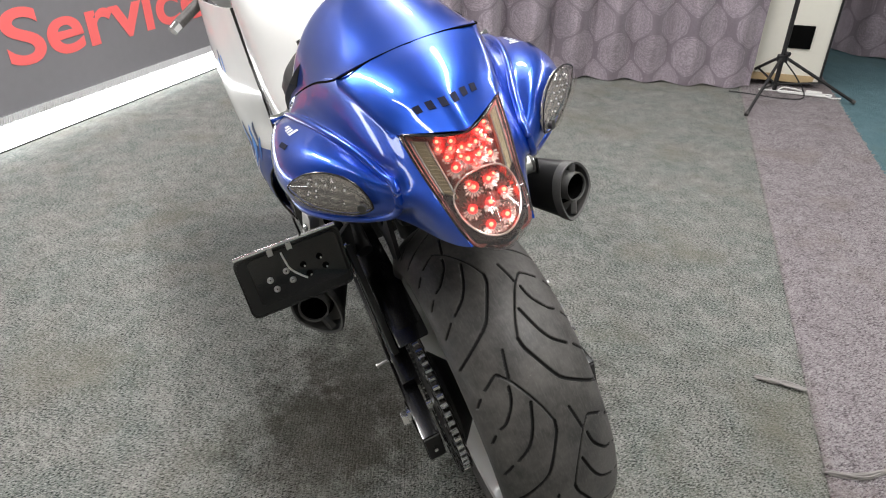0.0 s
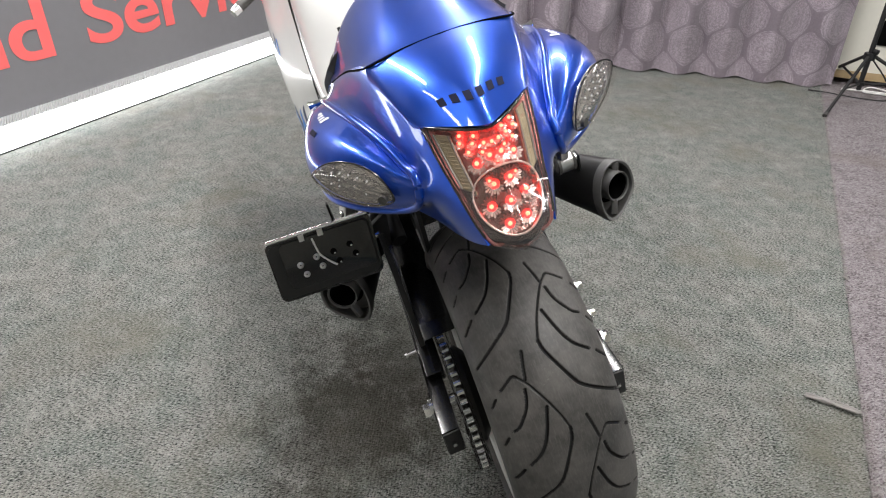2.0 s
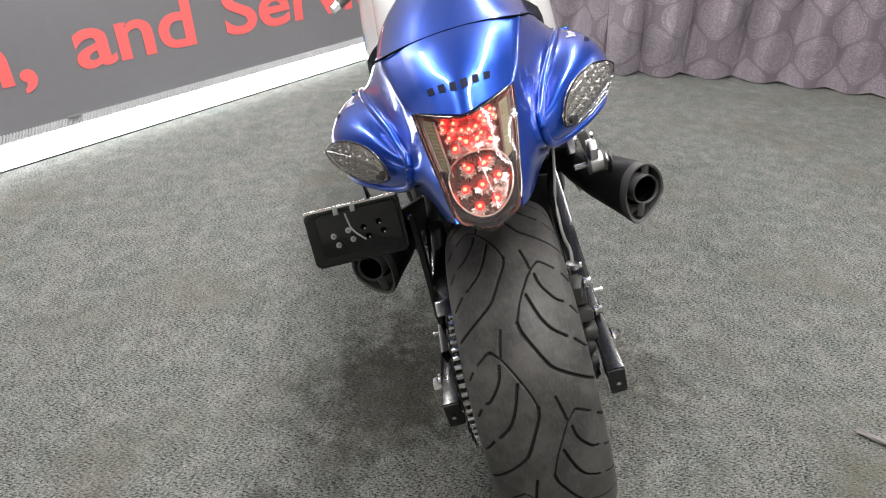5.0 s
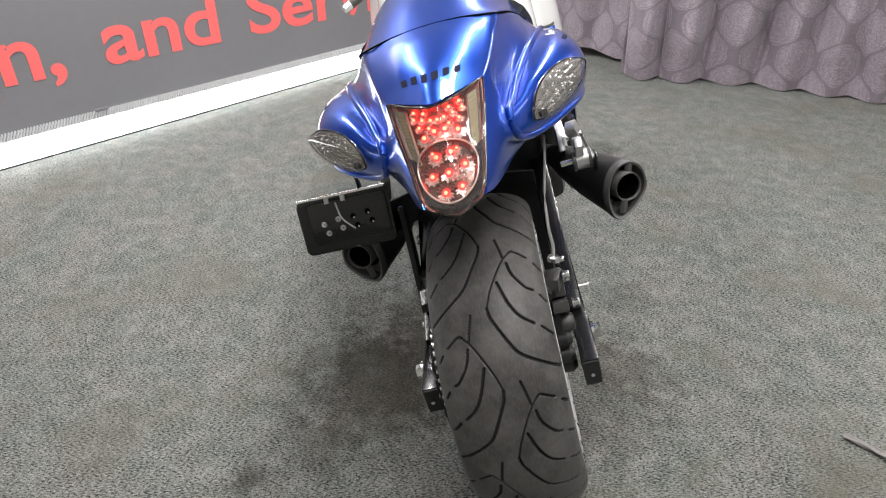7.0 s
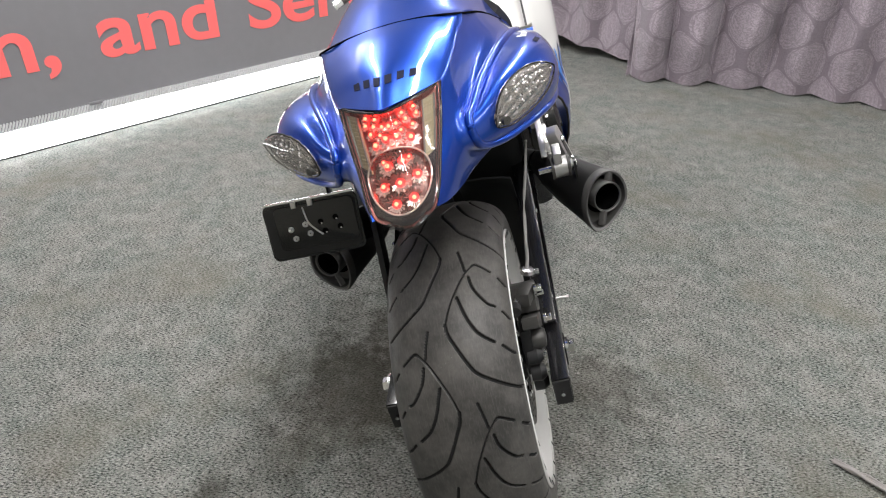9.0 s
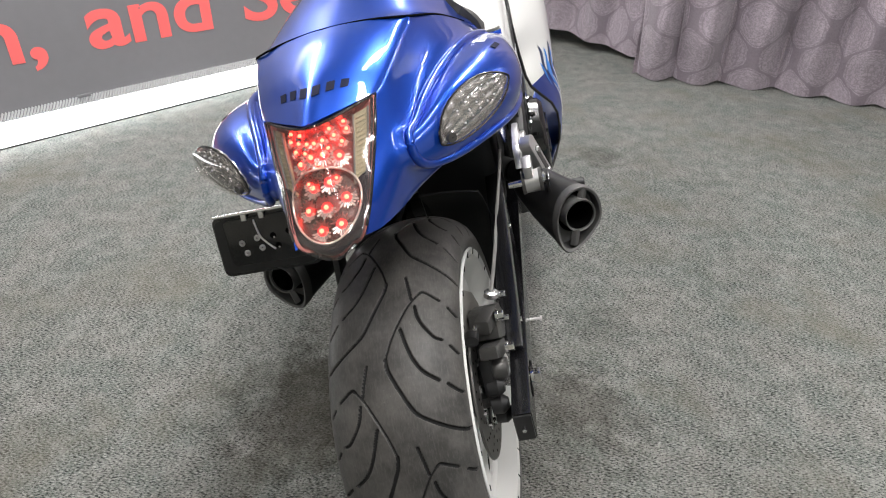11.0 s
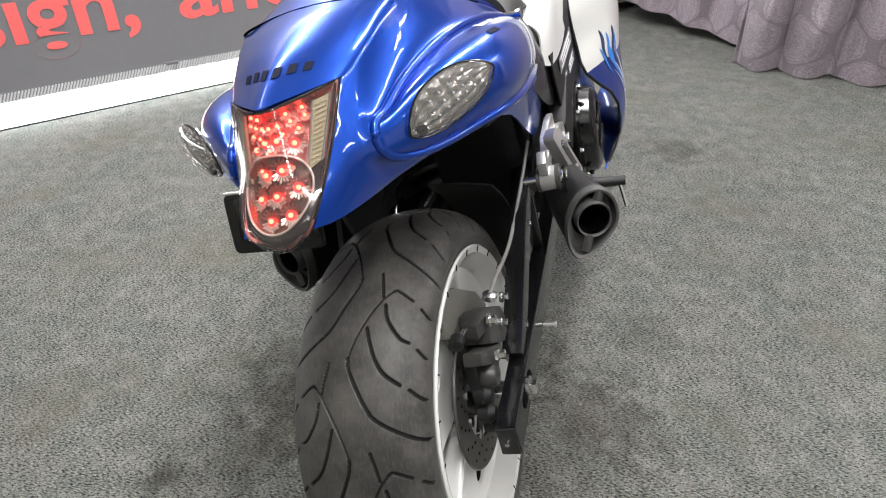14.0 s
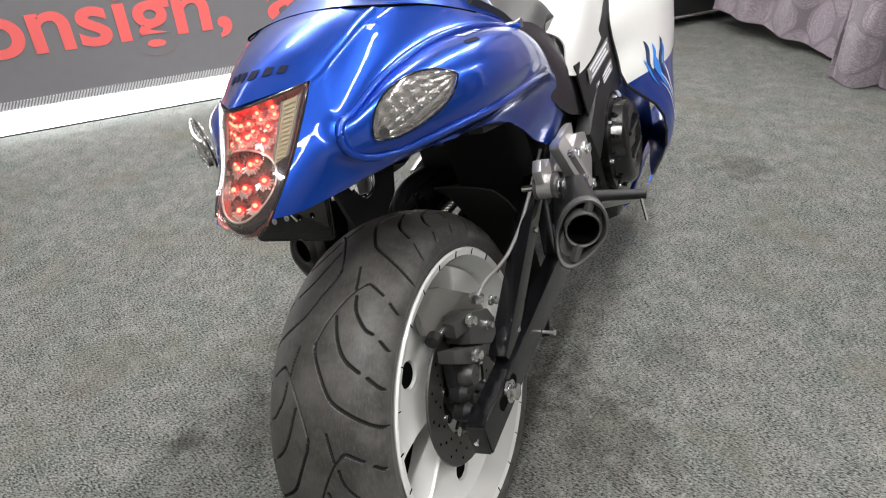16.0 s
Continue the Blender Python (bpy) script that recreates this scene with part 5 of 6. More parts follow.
# the round lower lamp: outline on the lens, and the smoked skirt between it and the lens's edge
CG, RG = 0.515, 0.245


def ring_at(q, k=1.0):
    g = CG + RG * k * math.sin(q)
    wide = np.interp(g * 32, range(33), LS[32, :, 0])
    return 0.5 + 0.5 * 0.0455 * k * math.cos(q) / wide, g


SKIRT = []
for q in np.linspace(-0.35, math.pi + 0.35, 60):
    f, g = ring_at(q, 1.02)
    away = (f - 0.5, g - CG)
    reach = min((0.5 / abs(away[0])) if abs(away[0]) > 1e-6 else 9, ((0.99 - CG) / away[1]) if away[1] > 1e-6 else 9)
    SKIRT.append([on_light(0.5 + away[0] * (1 + (reach - 1) * k), CG + away[1] * (1 + (reach - 1) * k), 0.0035)[0] for k in np.linspace(0, 1, 12)])
part("smoked_skirt", sheet(np.array(SKIRT), 0.0015, None, (0, -1, 0)), SMOKE, light, "smoked dark skirt round the lower lamp")


def starburst(m, r, below):
    """Petals of mirror plastic: broad pale ones below the diode shape its reflections, thin red ones above paint its
    rays.
    """
    bm = bmesh.new()
    n = 9 if below else 13
    for k in range(n):
        mid = math.pi * (0.10 + 0.80 * k / (n - 1)) * (1 if below else -1)
        half_ = 0.100 if below else 0.045
        lo, hi = (0.42, 1.0 if k % 2 else 0.86) if below else (0.25, 0.95 - 0.2 * (k % 2))
        rim_ = ((lo, mid - half_), (lo, mid + half_), (hi * 0.9, mid + half_ * 1.1), (hi, mid), (hi * 0.9, mid - half_ * 1.1))
        P = [m @ Vector((r * q * math.cos(a), r * q * math.sin(a), 0.005 * q)) for q, a in rim_]
        Q = [p - (m.to_3x3() @ Vector((0, 0, 0.0015))) for p in P]
        A, C = [bm.verts.new(p) for p in P], [bm.verts.new(p) for p in Q]
        bm.faces.new(A)
        bm.faces.new(C[::-1])
        for i in range(5):
            bm.faces.new((A[i], C[i], C[(i + 1) % 5], A[(i + 1) % 5]))
    bmesh.ops.recalc_face_normals(bm, faces=bm.faces[:])
    return bm


def diode(f, g, r, burst, depth=0.0135):
    p, n = on_light(f, g, depth)
    m = axes(p, n.cross(Vector((0, 0, 1))), n)
    if burst:
        # reflections and red rays of the diode, built as petals
        part("starburst", starburst(m, burst, True), REFLECT, light)
        part("red_rays", starburst(m, burst, False), REDGLOW, light)
    bm = bmesh.new()
    bmesh.ops.create_icosphere(bm, subdivisions=2, radius=r, matrix=m @ pose(0, 0, 0.003))
    d = part("diode", bm, LED, light, "glowing red diode")
    # glowing disc added as the diode's halo on the mirror
    part("diode_base", lathe([(0.001, -0.001), (r * 2.2, -0.001), (r * 2.2, 0.001), (0.001, 0.001)], m @ pose(0, 0, 0, 0, 90, 0), 12), LEDGLOW, d)


for g, fs in ((0.05, (0.22, 0.33, 0.67, 0.78)), (0.10, (0.20, 0.30, 0.40, 0.5, 0.60, 0.70, 0.80)), (0.16, (0.24, 0.36, 0.64, 0.76))):
    for f in fs:
        diode(f, g, 0.0024, 0.0085)
for f, g in ((0.27, 0.235), (0.73, 0.235), (0.42, 0.185), (0.58, 0.185)):
    diode(f, g, 0.0030, 0.0150)
for f, g in ((0.32, 0.36), (0.68, 0.36), (0.5, 0.235)):
    diode(f, g, 0.0020, 0.0085)
QS = np.linspace(0, 2 * math.pi, 49)
part("round_bezel", tube(np.array([on_light(*ring_at(q), 0.0030)[0] for q in QS]), 0.0013, 8), REFLECT, light, "bright ring round the lower lamp")
bowl = [[on_light(*ring_at(q, k), d)[0] for q in QS] for k, d in ((1.0, 0.0035), (0.95, 0.013), (0.6, 0.0165), (0.3, 0.017), (0.02, 0.017))]
part("round_bowl", sheet(np.array(bowl), 0.001, None, (0, -1, 0)), BOWLDARK, light, "smoky mirrored bowl")
for k in range(7):
    q = 2 * math.pi * (k + 0.9) / 6
    f, g = ring_at(q, 0.0 if k == 6 else 0.66)
    diode(f, g, 0.0030, 0.0150, 0.0150)
# bright gasket line round the lens
edge = [LS[0, j] for j in range(24, 0, -3)] + [LS[i, 0] for i in range(0, 33, 2)] + [LS[32, j] for j in range(3, 25, 3)]
part("gasket", tube(np.array(edge) - np.array([0, 0.0, 0.001]), 0.0018, 8), BLACK, light)


# turn signals
def build_signal(s):
    root = tagged(new("turn_signal"), "clear turn signal lens with silver reflector, unlit")
    root.parent, root["bent"] = bike, 1
    c = Vector((s * 0.1775, -0.0560, 0.8580))
    n = Vector((s * 0.62, -0.785, 0.05)).normalized()
    u = Vector((s * 0.096, 0.076, 0.042)).normalized()
    m = axes(c, u, n)
    flip = 1 if (m.to_3x3() @ Vector((0, 1, 0))).z > 0 else -1

    def almond(k, j, grow=1.0):
        """k along from -1 to 1, j across from -1 to 1."""
        w = (1 - abs(k) ** 2.3) ** 0.75
        top, low = 0.034 * w * (1 - 0.12 * k), 0.027 * w * (1 + 0.10 * k)
        bow = 0.004 * (1 - k * k)
        return 0.0635 * k * grow, flip * ((top if j > 0 else low) * j * grow + bow)

    def dome(h, lift, grow, nu=33, nv=17, flute=0.0):
        S = np.zeros((nu, nv, 3))
        for i, k in enumerate(np.sin(np.linspace(-1.5707, 1.5707, nu))):
            for jj, j in enumerate(np.linspace(-1, 1, nv)):
                x, y = almond(k, j, grow)
                S[i, jj] = m @ Vector((x, y, lift + h * max(0, (1 - k * k)) * (1 - j * j) + flute * abs(math.sin(11 * k) * math.sin(7 * j))))
        return S

    part("reflector", sheet(dome(0.004, 0.004, 0.97, 81, 49, 0.0022), 0.002), SIGNALBACK, root, "silver reflector")
    part("lens", sheet(dome(0.010, 0.010, 1.0), 0.002), LENS, root, "clear smoked lens").visible_shadow = False
    rim = [dome(0, 0.009, 1.02)[i, 0] for i in range(0, 33, 2)] + [dome(0, 0.009, 1.02)[i, -1] for i in range(32, -1, -2)]
    part("bezel", tube(np.array(rim), 0.0013, 8), BLACK, root, "black rubber edging")
    for k, rows in ((-0.35, 2), (-0.12, 3), (0.10, 3), (0.32, 3), (0.52, 2)):
        for j in np.linspace(-0.25, 0.45, rows):
            x, y = almond(k, j)
            bm = bmesh.new()
            bmesh.ops.create_icosphere(bm, subdivisions=1, radius=0.0016, matrix=m @ pose(x, y, 0.010))
            part("diode", bm, DECAL, root)
    for j in (-0.80, -0.62, -0.44):
        pts = [m @ Vector((*almond(k, j), 0.017 + 0.002 * (1 - k * k))) for k in np.linspace(-0.75, 0.8, 9)]
        part("lens_rib", tube(np.array(pts), 0.0013, 6), LENS, root)
    x, y = almond(-0.80, -0.1)
    part("screw", lathe([(0.001, 0.0), (0.0065, 0.0), (0.0065, 0.006), (0.001, 0.006)], m @ pose(x, y, 0.012, 0, -90, 0), 16), CALIPER, root)


for s in (1, -1):
    build_signal(s)

# plate holder on the left
plate = tagged(new("plate_holder"), "black side-mounted plate holder, empty, with bolts and a wire")
plate.parent, plate["bent"] = bike, 1
PB = Vector((-0.395, 0.150, 0.579))
PT = Vector((-0.377, 0.182, 0.692))
pu = Vector((0.982, -0.02, -0.05)).normalized()
pm = axes(PB.lerp(PT, 0.5) + pu * 0.103, pu, Vector((0, -1, 0.25)))
if (pm.to_3x3() @ Vector((0, 1, 0))).z < 0:
    pm = pm @ pose(0, 0, 0, 180, 0, 0)
pz = 1 if (pm.to_3x3() @ Vector((0, 0, 1))).y < 0 else -1
ROUND = []
for cx, cy, a0 in ((0.085, 0.045, 0), (-0.085, 0.045, 90), (-0.085, -0.045, 180), (0.085, -0.045, 270)):
    ROUND += [(cx + 0.014 * math.cos(radians(a0 + b)), cy + 0.014 * math.sin(radians(a0 + b))) for b in (0, 22, 45, 68, 90)]
part("backing", prism(ROUND, 0.006, pm, 0.0015), BLACK, plate)
part("raised_frame", prism([(x * 0.96, y * 0.9) for x, y in ROUND], 0.003, pm @ pose(0, 0, 0.006 if pz > 0 else -0.003), 0.001), SATIN, plate)
part("inner_panel", prism([(x * 0.84, y * 0.76) for x, y in ROUND], 0.002, pm @ pose(0.008, 0.006, 0.009 if pz > 0 else -0.005), 0.0008), BLACK, plate)
part("top_flange", box((0.19, 0.004, 0.014), pm @ pose(0.0, 0.060, 0.004), 0.001), STEEL, plate, "bright top edge")
for x, y in ((-0.046, 0.004), (-0.040, -0.016), (-0.014, 0.010), (-0.008, -0.010)):
    part("rivet", lathe([(0.0015, 0.0), (0.0062, 0.0), (0.0062, 0.002), (0.0035, 0.004), (0.0015, 0.003)], pm @ pose(x, y, 0.010 if pz > 0 else -0.006, 0, -90 * pz, 0), 18), ALU, plate)
for x, y in ((0.018, 0.010), (0.024, -0.010), (0.050, 0.014), (0.056, -0.006)):
    h = part("hole", prism([(0.006 * math.cos(b), 0.006 * math.sin(b)) for b in np.linspace(0, 6.283, 14, endpoint=False)], 0.0006, pm @ pose(x, y, 0.0105 if pz > 0 else -0.006), 0), SOOT_SHADE, plate)
    part("screw_tip", tube([pm @ Vector((x + 0.002, y - 0.003, 0.0108 * pz)), pm @ Vector((x + 0.002, y - 0.003, 0.013 * pz))], 0.0018, 8), STEEL, h)
for x in (-0.03, 0.005):
    part("clip", box((0.010, 0.012, 0.006), pm @ pose(x, 0.052, 0.010 * pz), 0.001), ALU, plate)
part("wire", tube([pm @ Vector((a, b, 0.0125 * pz)) for a, b in ((-0.012, 0.046), (-0.010, 0.03), (-0.006, 0.012), (0.006, -0.004), (0.018, -0.016))], 0.0018, 8, 24), CABLE, plate, "pale wire across the plate")
part("bracket", beam(pm @ Vector((0.07, -0.02, -0.012 * pz)), (-0.16, 0.30, 0.56), 0.012, 0.07, 0.003), SATIN, plate)
part("bracket_arm", beam((-0.17, 0.10, 0.40), (-0.175, 0.22, 0.60), 0.012, 0.05, 0.003), SATIN, plate)

# inner mudguard, shock, frame
frame_ = tagged(new("rear_frame"), "black rear frame, inner mudguard and battery box")
frame_.parent, frame_["bent"] = bike, 1
GUARD = []
for k in np.linspace(128, 205, 8):
    a = radians(k)
    GUARD.append([(x, -0.365 * math.cos(a), Z_AXLE + (0.365 - 1.6 * x * x) * math.sin(a)) for x in (0.005, 0.035, 0.06, 0.09, 0.118)])
part("inner_mudguard", sheet(surface(GUARD, 24, 14), 0.004), SATIN, frame_, "matt black inner mudguard")
part("battery_box", box((0.19, 0.30, 0.34), pose(0.055, 0.53, 0.64, 8, 0, 0), 0.04, None, 4), SATIN, frame_)
for s in (1, -1):
    part("frame_rail", beam((s * 0.13, 0.20, 0.74), (s * 0.16, 0.80, 0.62), 0.03, 0.04, 0.006), SATIN, frame_)
    part("main_beam", beam((s * 0.19, 0.62, 0.50), (s * 0.20, 1.20, 0.82), 0.04, 0.10, 0.012), SATIN, frame_)
part("plate_bracket", prism([(0.07, 0.72), (0.105, 0.705), (0.125, 0.672), (0.160, 0.643), (0.190, 0.650), (0.203, 0.675), (0.205, 0.71), (0.29, 0.69), (0.25, 0.61), (0.19, 0.585), (0.17, 0.555), (0.12, 0.56), (0.09, 0.64)], 0.008, axes((-0.104, 0, 0), (0, 1, 0), (1, 0, 0)), 0), SATIN, frame_, "black plate bracket")
part("side_pipe", tube([(-0.143, 0.28, 0.53), (-0.146, 0.357, 0.561), (-0.150, 0.466, 0.554), (-0.154, 0.60, 0.52)], 0.017, 12, 24), SATIN, frame_)
part("bracket_lip", tube([(-0.097, 0.127, 0.676), (-0.097, 0.140, 0.656), (-0.097, 0.162, 0.646), (-0.097, 0.188, 0.654), (-0.097, 0.201, 0.676)], 0.0028, 8, 20), CHROME, frame_, "bright rolled edge of the bracket")
part("shock", tube([(0.0, 0.55, 0.62), (0.0, 0.50, 0.38)], 0.035, 16), SATIN, frame_)

# seat
seat = tagged(new("seat"), "black vinyl rider seat")
seat.parent, seat["bent"] = bike, 1
SEAT = []
for f in (-1, -0.85, -0.5, 0, 0.5, 0.85, 1):
    a = abs(f)
    SEAT.append([(0.165 * f, 0.24, 0.985 - 0.055 * a ** 3), (0.180 * f, 0.32, 0.930 - 0.05 * a ** 3), (0.180 * f, 0.41, 0.868 - 0.055 * a ** 3), (0.172 * f, 0.50, 0.868 - 0.07 * a ** 4), (0.170 * f, 0.58, 0.890 - 0.07 * a ** 4), (0.160 * f, 0.65, 0.875 - 0.08 * a ** 4), (0.12 * f, 0.71, 0.85 - 0.09 * a ** 3)])
part("cushion", sheet(surface(SEAT, 37, 34), 0.05), VINYL, seat)
part("back_pad", sheet(surface([[(0.125 * f, 0.285 - 0.04 * (1 - f * f) + 0.03 * g, 0.90 + 0.09 * g - 0.02 * f * f) for g in (0, 0.5, 1.0)] for f in (-1, -0.5, 0, 0.5, 1)], 25, 12), 0.03), VINYL, seat)

for s in (1, -1):
    net = [[(s * 0.168, 0.36, 0.86), (s * 0.176, 0.40, 0.80), (s * 0.178, 0.44, 0.70)], [(s * 0.172, 0.48, 0.825), (s * 0.186, 0.51, 0.74), (s * 0.184, 0.54, 0.62)], [(s * 0.180, 0.575, 0.755), (s * 0.190, 0.60, 0.68), (s * 0.188, 0.63, 0.58)], [(s * 0.176, 0.62, 0.71), (s * 0.186, 0.65, 0.64), (s * 0.190, 0.69, 0.55)]]
    part("side_cover", sheet(surface(net, 24, 14), 0.01, None, (s, 0, 0)), BLACK, seat, "black cover below the seat")

# tank with side covers
tank = tagged(new("fuel_tank"), "glossy white fuel tank with flared side covers")
tank.parent, tank["bent"] = bike, 1
TANK = []
for y, zt, w, zl, wl in ((0.60, 0.865, 0.10, 0.692, 0.182), (0.65, 0.905, 0.13, 0.676, 0.197), (0.76, 0.985, 0.165, 0.684, 0.207), (0.90, 1.045, 0.180, 0.712, 0.208), (1.05, 1.06, 0.18, 0.74, 0.20), (1.20, 1.03, 0.15, 0.80, 0.19)):
    TANK.append([(-wl, y - 0.03, zl), (-wl * 0.98, y, (zl + zt) / 2 - 0.02), (-w, y, zt - 0.06), (-w * 0.5, y, zt - 0.008), (0, y, zt), (w * 0.5, y, zt - 0.008), (w, y, zt - 0.06), (wl * 0.98, y, (zl + zt) / 2 - 0.02), (wl, y - 0.03, zl)])
part("shell", sheet(surface(TANK, 40, 60), 0.004), WHITE, tank, "", 60)
part("filler_cap", lathe([(0.001, 0.0), (0.035, 0.0), (0.038, 0.008), (0.030, 0.012), (0.001, 0.013)], pose(0, 1.0, 1.055, 0, -90, 0), 28), ALU, tank)

# fairings: white above, blue below, with flames
FAIR = [[(0.205, 0.99, 0.93), (0.213, 0.94, 0.80), (0.217, 0.89, 0.71), (0.222, 0.90, 0.63), (0.236, 0.90, 0.55), (0.292, 1.02, 0.43), (0.290, 1.06, 0.31), (0.240, 1.00, 0.22)],
        [(0.235, 1.06, 0.93), (0.245, 1.01, 0.80), (0.252, 0.97, 0.71), (0.258, 0.97, 0.63), (0.272, 0.97, 0.55), (0.308, 1.07, 0.43), (0.300, 1.11, 0.31), (0.240, 1.06, 0.21)],
        [(0.268, 1.20, 0.93), (0.290, 1.14, 0.80), (0.302, 1.11, 0.70), (0.305, 1.10, 0.62), (0.308, 1.10, 0.54), (0.316, 1.13, 0.43), (0.292, 1.17, 0.31), (0.22, 1.17, 0.21)],
        [(0.288, 1.36, 0.92), (0.306, 1.32, 0.80), (0.316, 1.29, 0.70), (0.316, 1.28, 0.62), (0.310, 1.27, 0.54), (0.292, 1.28, 0.43), (0.262, 1.30, 0.31), (0.205, 1.28, 0.22)],
        [(0.275, 1.52, 0.90), (0.290, 1.50, 0.79), (0.295, 1.46, 0.69), (0.290, 1.45, 0.61), (0.280, 1.44, 0.53), (0.258, 1.43, 0.43), (0.225, 1.42, 0.33), (0.17, 1.40, 0.25)]]
for s in (1, -1):
    fair = tagged(new("side_fairing"), "white and blue side fairing with blue flame marks")
    fair.parent, fair["bent"] = bike, 1
    S = surface(FAIR, 60, 71)
    up, lo = S[:, :41].copy(), S[:, 40:].copy()
    for q, nm, mt in ((up, "upper_panel", WHITE), (lo, "lower_panel", BLUE)):
        q[..., 0] *= s
        part(nm, sheet(q if s > 0 else q[::-1], 0.004, None, (s, 0, 0)), mt, fair, "", 60)
    for ic, w0, j0, j1, lean_, mt in ((20, 0.9, 30, 42, 0.10, FLAMEDARK), (22, 0.7, 32, 45, -0.05, FLAME), (25, 0.9, 31, 44, -0.18, FLAMEDARK), (27, 0.6, 33, 42, -0.10, FLAME), (23, 1.0, 36, 48, 0.05, FLAME), (18, 0.6, 36, 45, 0.15, FLAME), (24, 0.4, 42, 52, 0.1, DECAL), (21, 0.4, 44, 56, 0.12, DECAL), (26, 0.35, 40, 50, -0.1, DECAL)):
        pts, n = [], j1 - j0
        for k in range(n + 1):
            w = w0 * math.sin(math.pi * (k / n) ** 0.8) ** 0.8 + 0.02
            mid = ic + lean_ * (k - n) + 0.8 * math.sin(k * 0.55)
            ends = []
            for q in (mid - w, mid + w):
                q = min(max(q, 0), 58.9)
                i = int(q)
                ends.append(S[i, j0 + k] * (1 - q + i) + S[i + 1, j0 + k] * (q - i) + np.array([0.002, 0, 0]))
            pts.append(ends)
        q = np.array(pts)
        q[..., 0] *= s
        part("flame_mark", sheet(q, 0.0005, None, (s, 0, 0)), mt, fair, "jagged blue flame mark")
    if s < 0:                                      # a small blue and white emblem on the white panel, as plain slanted bars
        near = np.unravel_index(np.argmin(np.abs(S[..., 1] - 1.12) + np.abs(S[..., 2] - 0.776)), S.shape[:2])
        for di, dj, n_, mt in ((-2, -2, 5, FLAME), (-1, -1, 4, DECAL), (0, -3, 6, FLAMEDARK), (1, -1, 4, FLAME)):
            i, j = near[0] + di, near[1] + dj
            q = np.array([[S[i, j + k] + (S[i + 1, j + k] - S[i, j + k]) * f + np.array([0.002, 0, 0]) for f in (0.1, 0.75)] for k in range(n_)])
            q[..., 0] *= s
            part("emblem_bar", sheet(q, 0.0005, None, (s, 0, 0)), mt, fair, "small blue and white emblem")
    edge = S[0].copy()
    edge[:, 0] *= s
    part("edge_trim", tube(edge[::4], 0.004, 8), SATIN, fair)
    infill = [[(s * 0.196, 0.60 + 0.05 * g, 0.700 - 0.15 * g), (s * 0.204, 0.72, 0.700 - 0.15 * g), (s * 0.210, 0.84, 0.74 - 0.20 * g), (s * 0.214, 0.95, 0.80 - 0.25 * g)] for g in (0, 0.5, 1)]
    cover = part("frame_cover", sheet(surface(infill if s < 0 else infill[::-1], 12, 20), 0.004), SATIN, fair, "matt black frame cover")
    for yc, zc, L, h in ((0.76, 0.662, 0.19, 0.034), (0.79, 0.612, 0.15, 0.026)):
        flat_ = Matrix.Translation((s * 0.2125, yc, zc)) @ Euler((0.10, 0, s * -0.05)).to_matrix().to_4x4()
        label_ = part("sticker", box((0.0012, L, h), flat_, 0), STICKER, cover, "grey warning label with unreadable lines")
        for k in range(3):
            part("line", box((0.0006, L * (0.85, 0.7, 0.8)[k], h * 0.16), flat_ @ pose(s * 0.0008, 0, h * (0.3 - 0.3 * k)), 0), DECAL, label_)

# engine, right and left covers
engine = tagged(new("engine"), "black engine with ribbed round covers")
engine.parent, engine["bent"] = bike, 1
part("crankcase", box((0.42, 0.62, 0.40), pose(0, 1.06, 0.43), 0.06, None, 4), BLACK, engine)
for s in (1, -1):
    c = pose(s * 0.196, 0.82, 0.43)
    cov = part("clutch_cover", lathe([(0.001, 0.0), (0.125, 0.0), (0.130, s * 0.012), (0.130, s * 0.022), (0.112, s * 0.026), (0.106, s * 0.050), (0.094, s * 0.060), (0.070, s * 0.062), (0.062, s * 0.056), (0.020, s * 0.058), (0.001, s * 0.060)], c, 48), GLOSS, engine, "polished black round cover")
    for k in range(12):
        a = 2 * math.pi * k / 12
        part("cover_rib", beam((s * 0.229, 0.82 + 0.095 * math.cos(a), 0.43 + 0.095 * math.sin(a)), (s * 0.220, 0.82 + 0.112 * math.cos(a), 0.43 + 0.112 * math.sin(a)), 0.030, 0.008, 0.002), GLOSS, cov)
    for k in range(8):
        a = 2 * math.pi * k / 8
        part("cover_bolt", bolt(axes((s * 0.216, 0.82 + 0.121 * math.cos(a), 0.43 + 0.118 * math.sin(a)), (0, 1, 0), (s, 0, 0)), 0.006, 0.010), STEEL, cov)
    part("cover_rib", beam((s * 0.257, 0.76, 0.47), (s * 0.257, 0.88, 0.47), 0.012, 0.012, 0.003), GLOSS, cov)
    part("cover_rib", beam((s * 0.257, 0.76, 0.41), (s * 0.257, 0.88, 0.41), 0.012, 0.012, 0.003), GLOSS, cov)
part("belly_pan", sheet(surface([[(x, y, 0.16 + 1.2 * x * x) for x in (-0.2, -0.1, 0, 0.1, 0.2)] for y in (0.9, 1.15, 1.4)], 14, 14), 0.005), BLUE, engine)

# front end: forks, wheel, screen and bars, mostly hidden
front = tagged(new("front_wheel"), "front wheel with black tyre and white rim")
front.parent, front["bent"] = bike, 1
FX = pose(0, 1.72, 0.305)
part("tyre", lathe([(0.24, -0.055), (0.27, -0.062), (0.30, -0.045), (0.308, 0.0), (0.30, 0.045), (0.27, 0.062), (0.24, 0.055)], FX, 64), RUBBER, front)
part("rim", lathe([(0.245, -0.05), (0.215, -0.045), (0.205, 0.0), (0.215, 0.045), (0.245, 0.05), (0.235, 0.0)], FX, 48), WHITE, front)
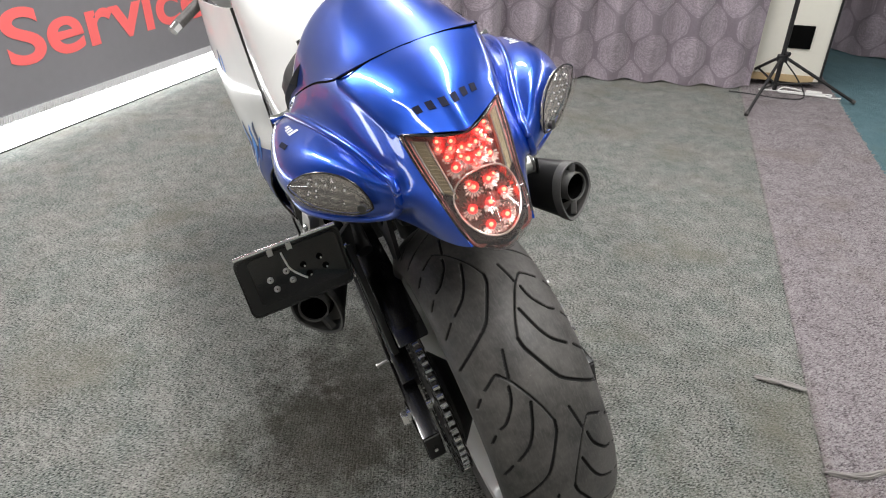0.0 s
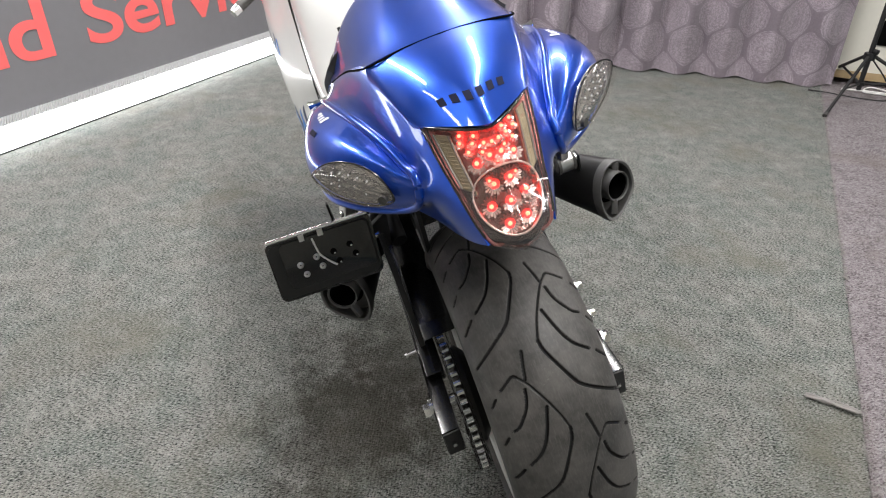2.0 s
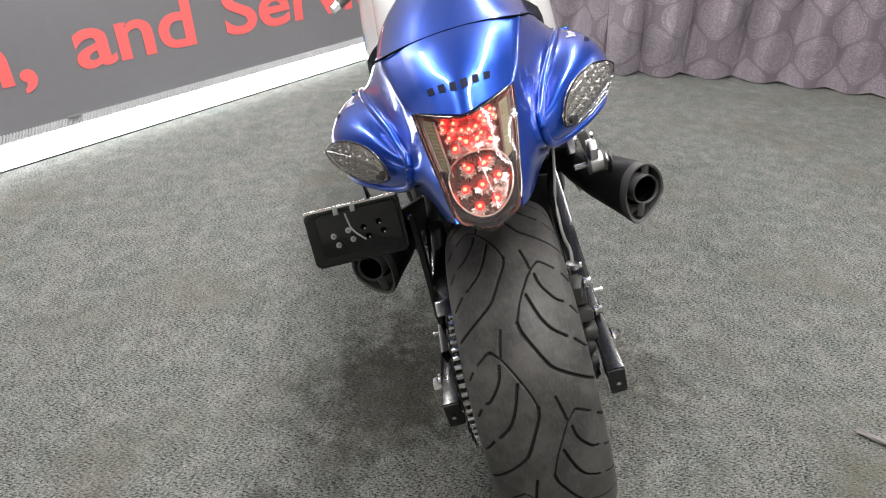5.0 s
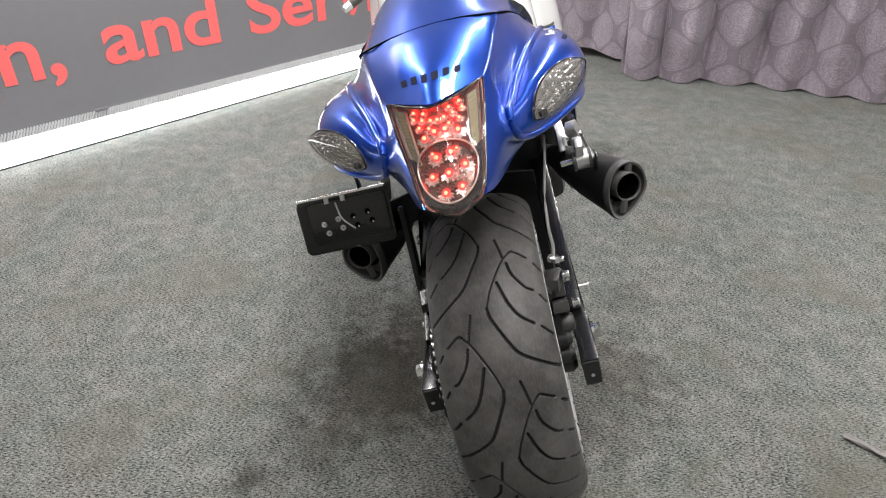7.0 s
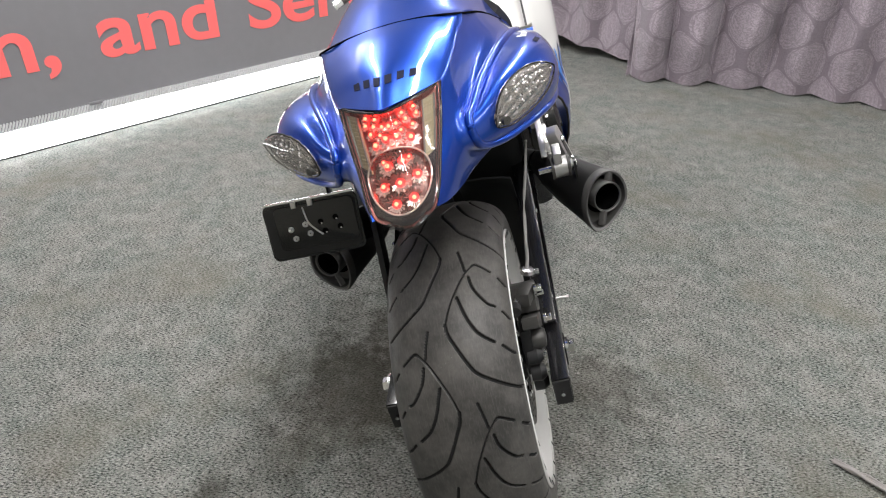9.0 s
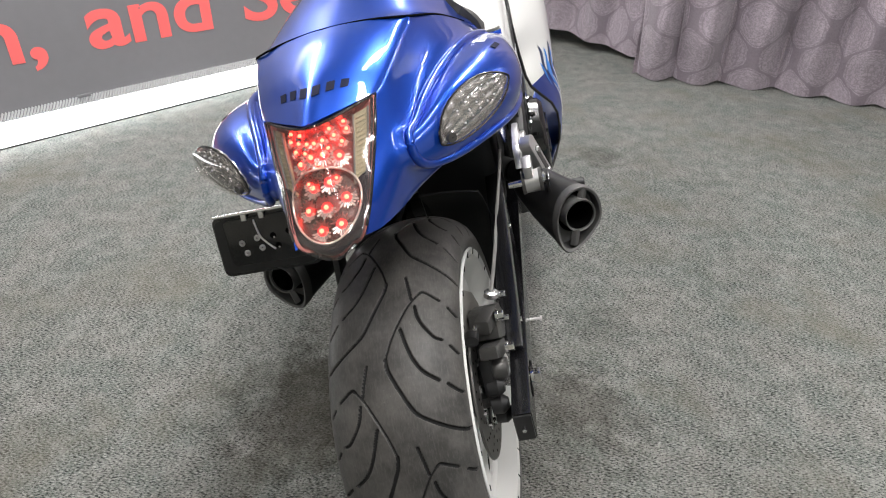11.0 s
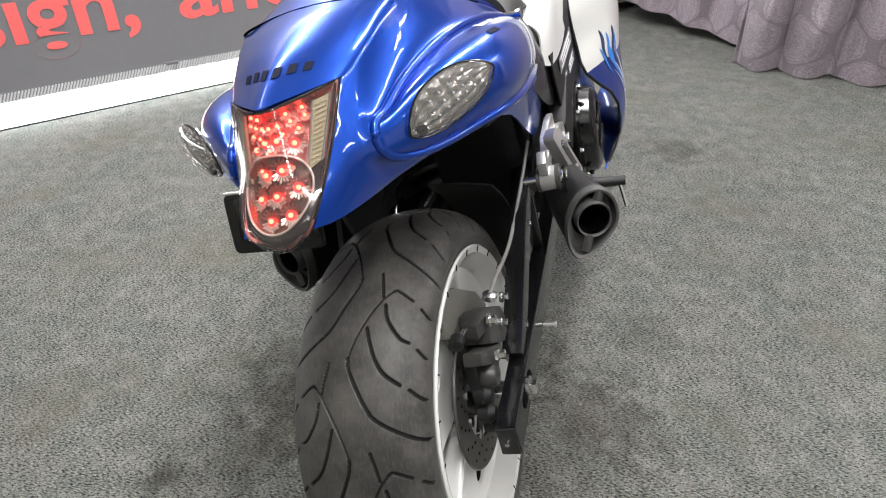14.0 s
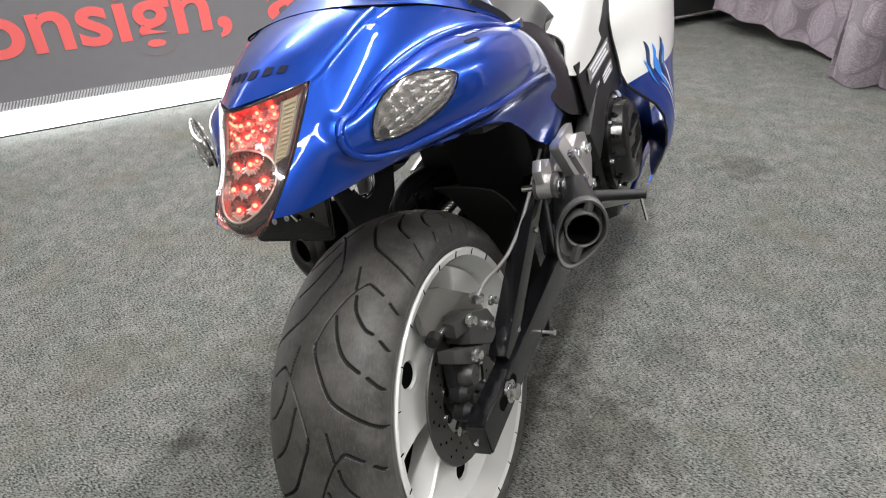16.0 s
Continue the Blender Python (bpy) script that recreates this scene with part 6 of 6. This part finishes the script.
for k in range(3):
    a = 2 * math.pi * k / 3
    part("spoke", beam((0, 1.72 + 0.02 * math.cos(a), 0.305 + 0.02 * math.sin(a)), (0, 1.72 + 0.21 * math.cos(a), 0.305 + 0.21 * math.sin(a)), 0.03, 0.03, 0.006), WHITE, front)
forks = tagged(new("front_fork"), "black fork legs with clip-on handlebars")
forks.parent, forks["bent"] = bike, 1
for s in (1, -1):
    part("fork_leg", tube([(s * 0.10, 1.72, 0.31), (s * 0.10, 1.46, 0.95)], 0.027, 16), SATIN, forks)
    bar = part("handlebar", tube([(s * 0.10, 1.44, 0.93), (s * 0.24, 1.42, 0.92), (s * 0.37, 1.33, 0.87)], 0.011, 12), SATIN, forks)
    part("grip", tube([(s * 0.27, 1.40, 0.908), (s * 0.372, 1.335, 0.872)], 0.017, 16), RUBBER, bar, "black rubber grip")
    part("bar_end", tube([(s * 0.372, 1.335, 0.872), (s * 0.392, 1.322, 0.864)], [0.017, 0.015], 16), CHROME, bar, "chrome bar end")
nose = tagged(new("nose_fairing"), "white nose fairing")
nose.parent, nose["bent"] = bike, 1
NOSE = [[(0.28 * f, 1.45 + 0.03 * (1 - f * f), 0.95 + 0.10 * (1 - f * f)), (0.27 * f, 1.62 + 0.08 * (1 - f * f), 0.88 + 0.05 * (1 - f * f)), (0.22 * f, 1.75 + 0.14 * (1 - f * f), 0.76), (0.16 * f, 1.72 + 0.10 * (1 - f * f), 0.60)] for f in (-1, -0.6, 0, 0.6, 1)]
part("nose_shell", sheet(surface(NOSE, 24, 20), 0.004), WHITE, nose, "", 60)
stand = tagged(new("side_stand"), "black folding side stand")
stand.parent, stand["bent"] = bike, 1
part("stand_leg", tube([(-0.17, 1.02, 0.30), (-0.30, 0.98, 0.105)], 0.012, 12), SATIN, stand)
part("stand_foot", box((0.05, 0.07, 0.008), pose(-0.305, 0.975, 0.098, 0, 15.9, 0), 0.002), SATIN, stand)


# no level below sub-parts: each group takes its main mesh as its own body
BODY = {"rear_wheel": "hub", "brake_calliper": "body", "swingarm": "pivot_tube", "chain_drive": "sprocket", "muffler": "can", "muffler_hanger": "bush", "footrest_bracket": "rider_plate", "tail_cowl": "top_panel", "tail_light": "housing",
        "turn_signal": "reflector", "plate_holder": "backing", "rear_frame": "battery_box", "seat": "cushion", "fuel_tank": "shell", "side_fairing": "upper_panel", "engine": "crankcase", "front_wheel": "tyre", "front_fork": "fork_leg",
        "nose_fairing": "nose_shell", "side_stand": "stand_leg"}
for group in [o for o in bike.children if o.type == "EMPTY"]:
    kind_ = group.name.split(".")[0]
    below = list(group.children_recursive)
    body = next(o for o in below if o.name.split(".")[0] == BODY[kind_])
    label_ = group["label"]
    group.name = "old"
    body.parent = bike
    body.name, body["label"] = kind_, label_
    for o in below:
        if o is not body:
            o.parent = body
    bpy.data.objects.remove(group)
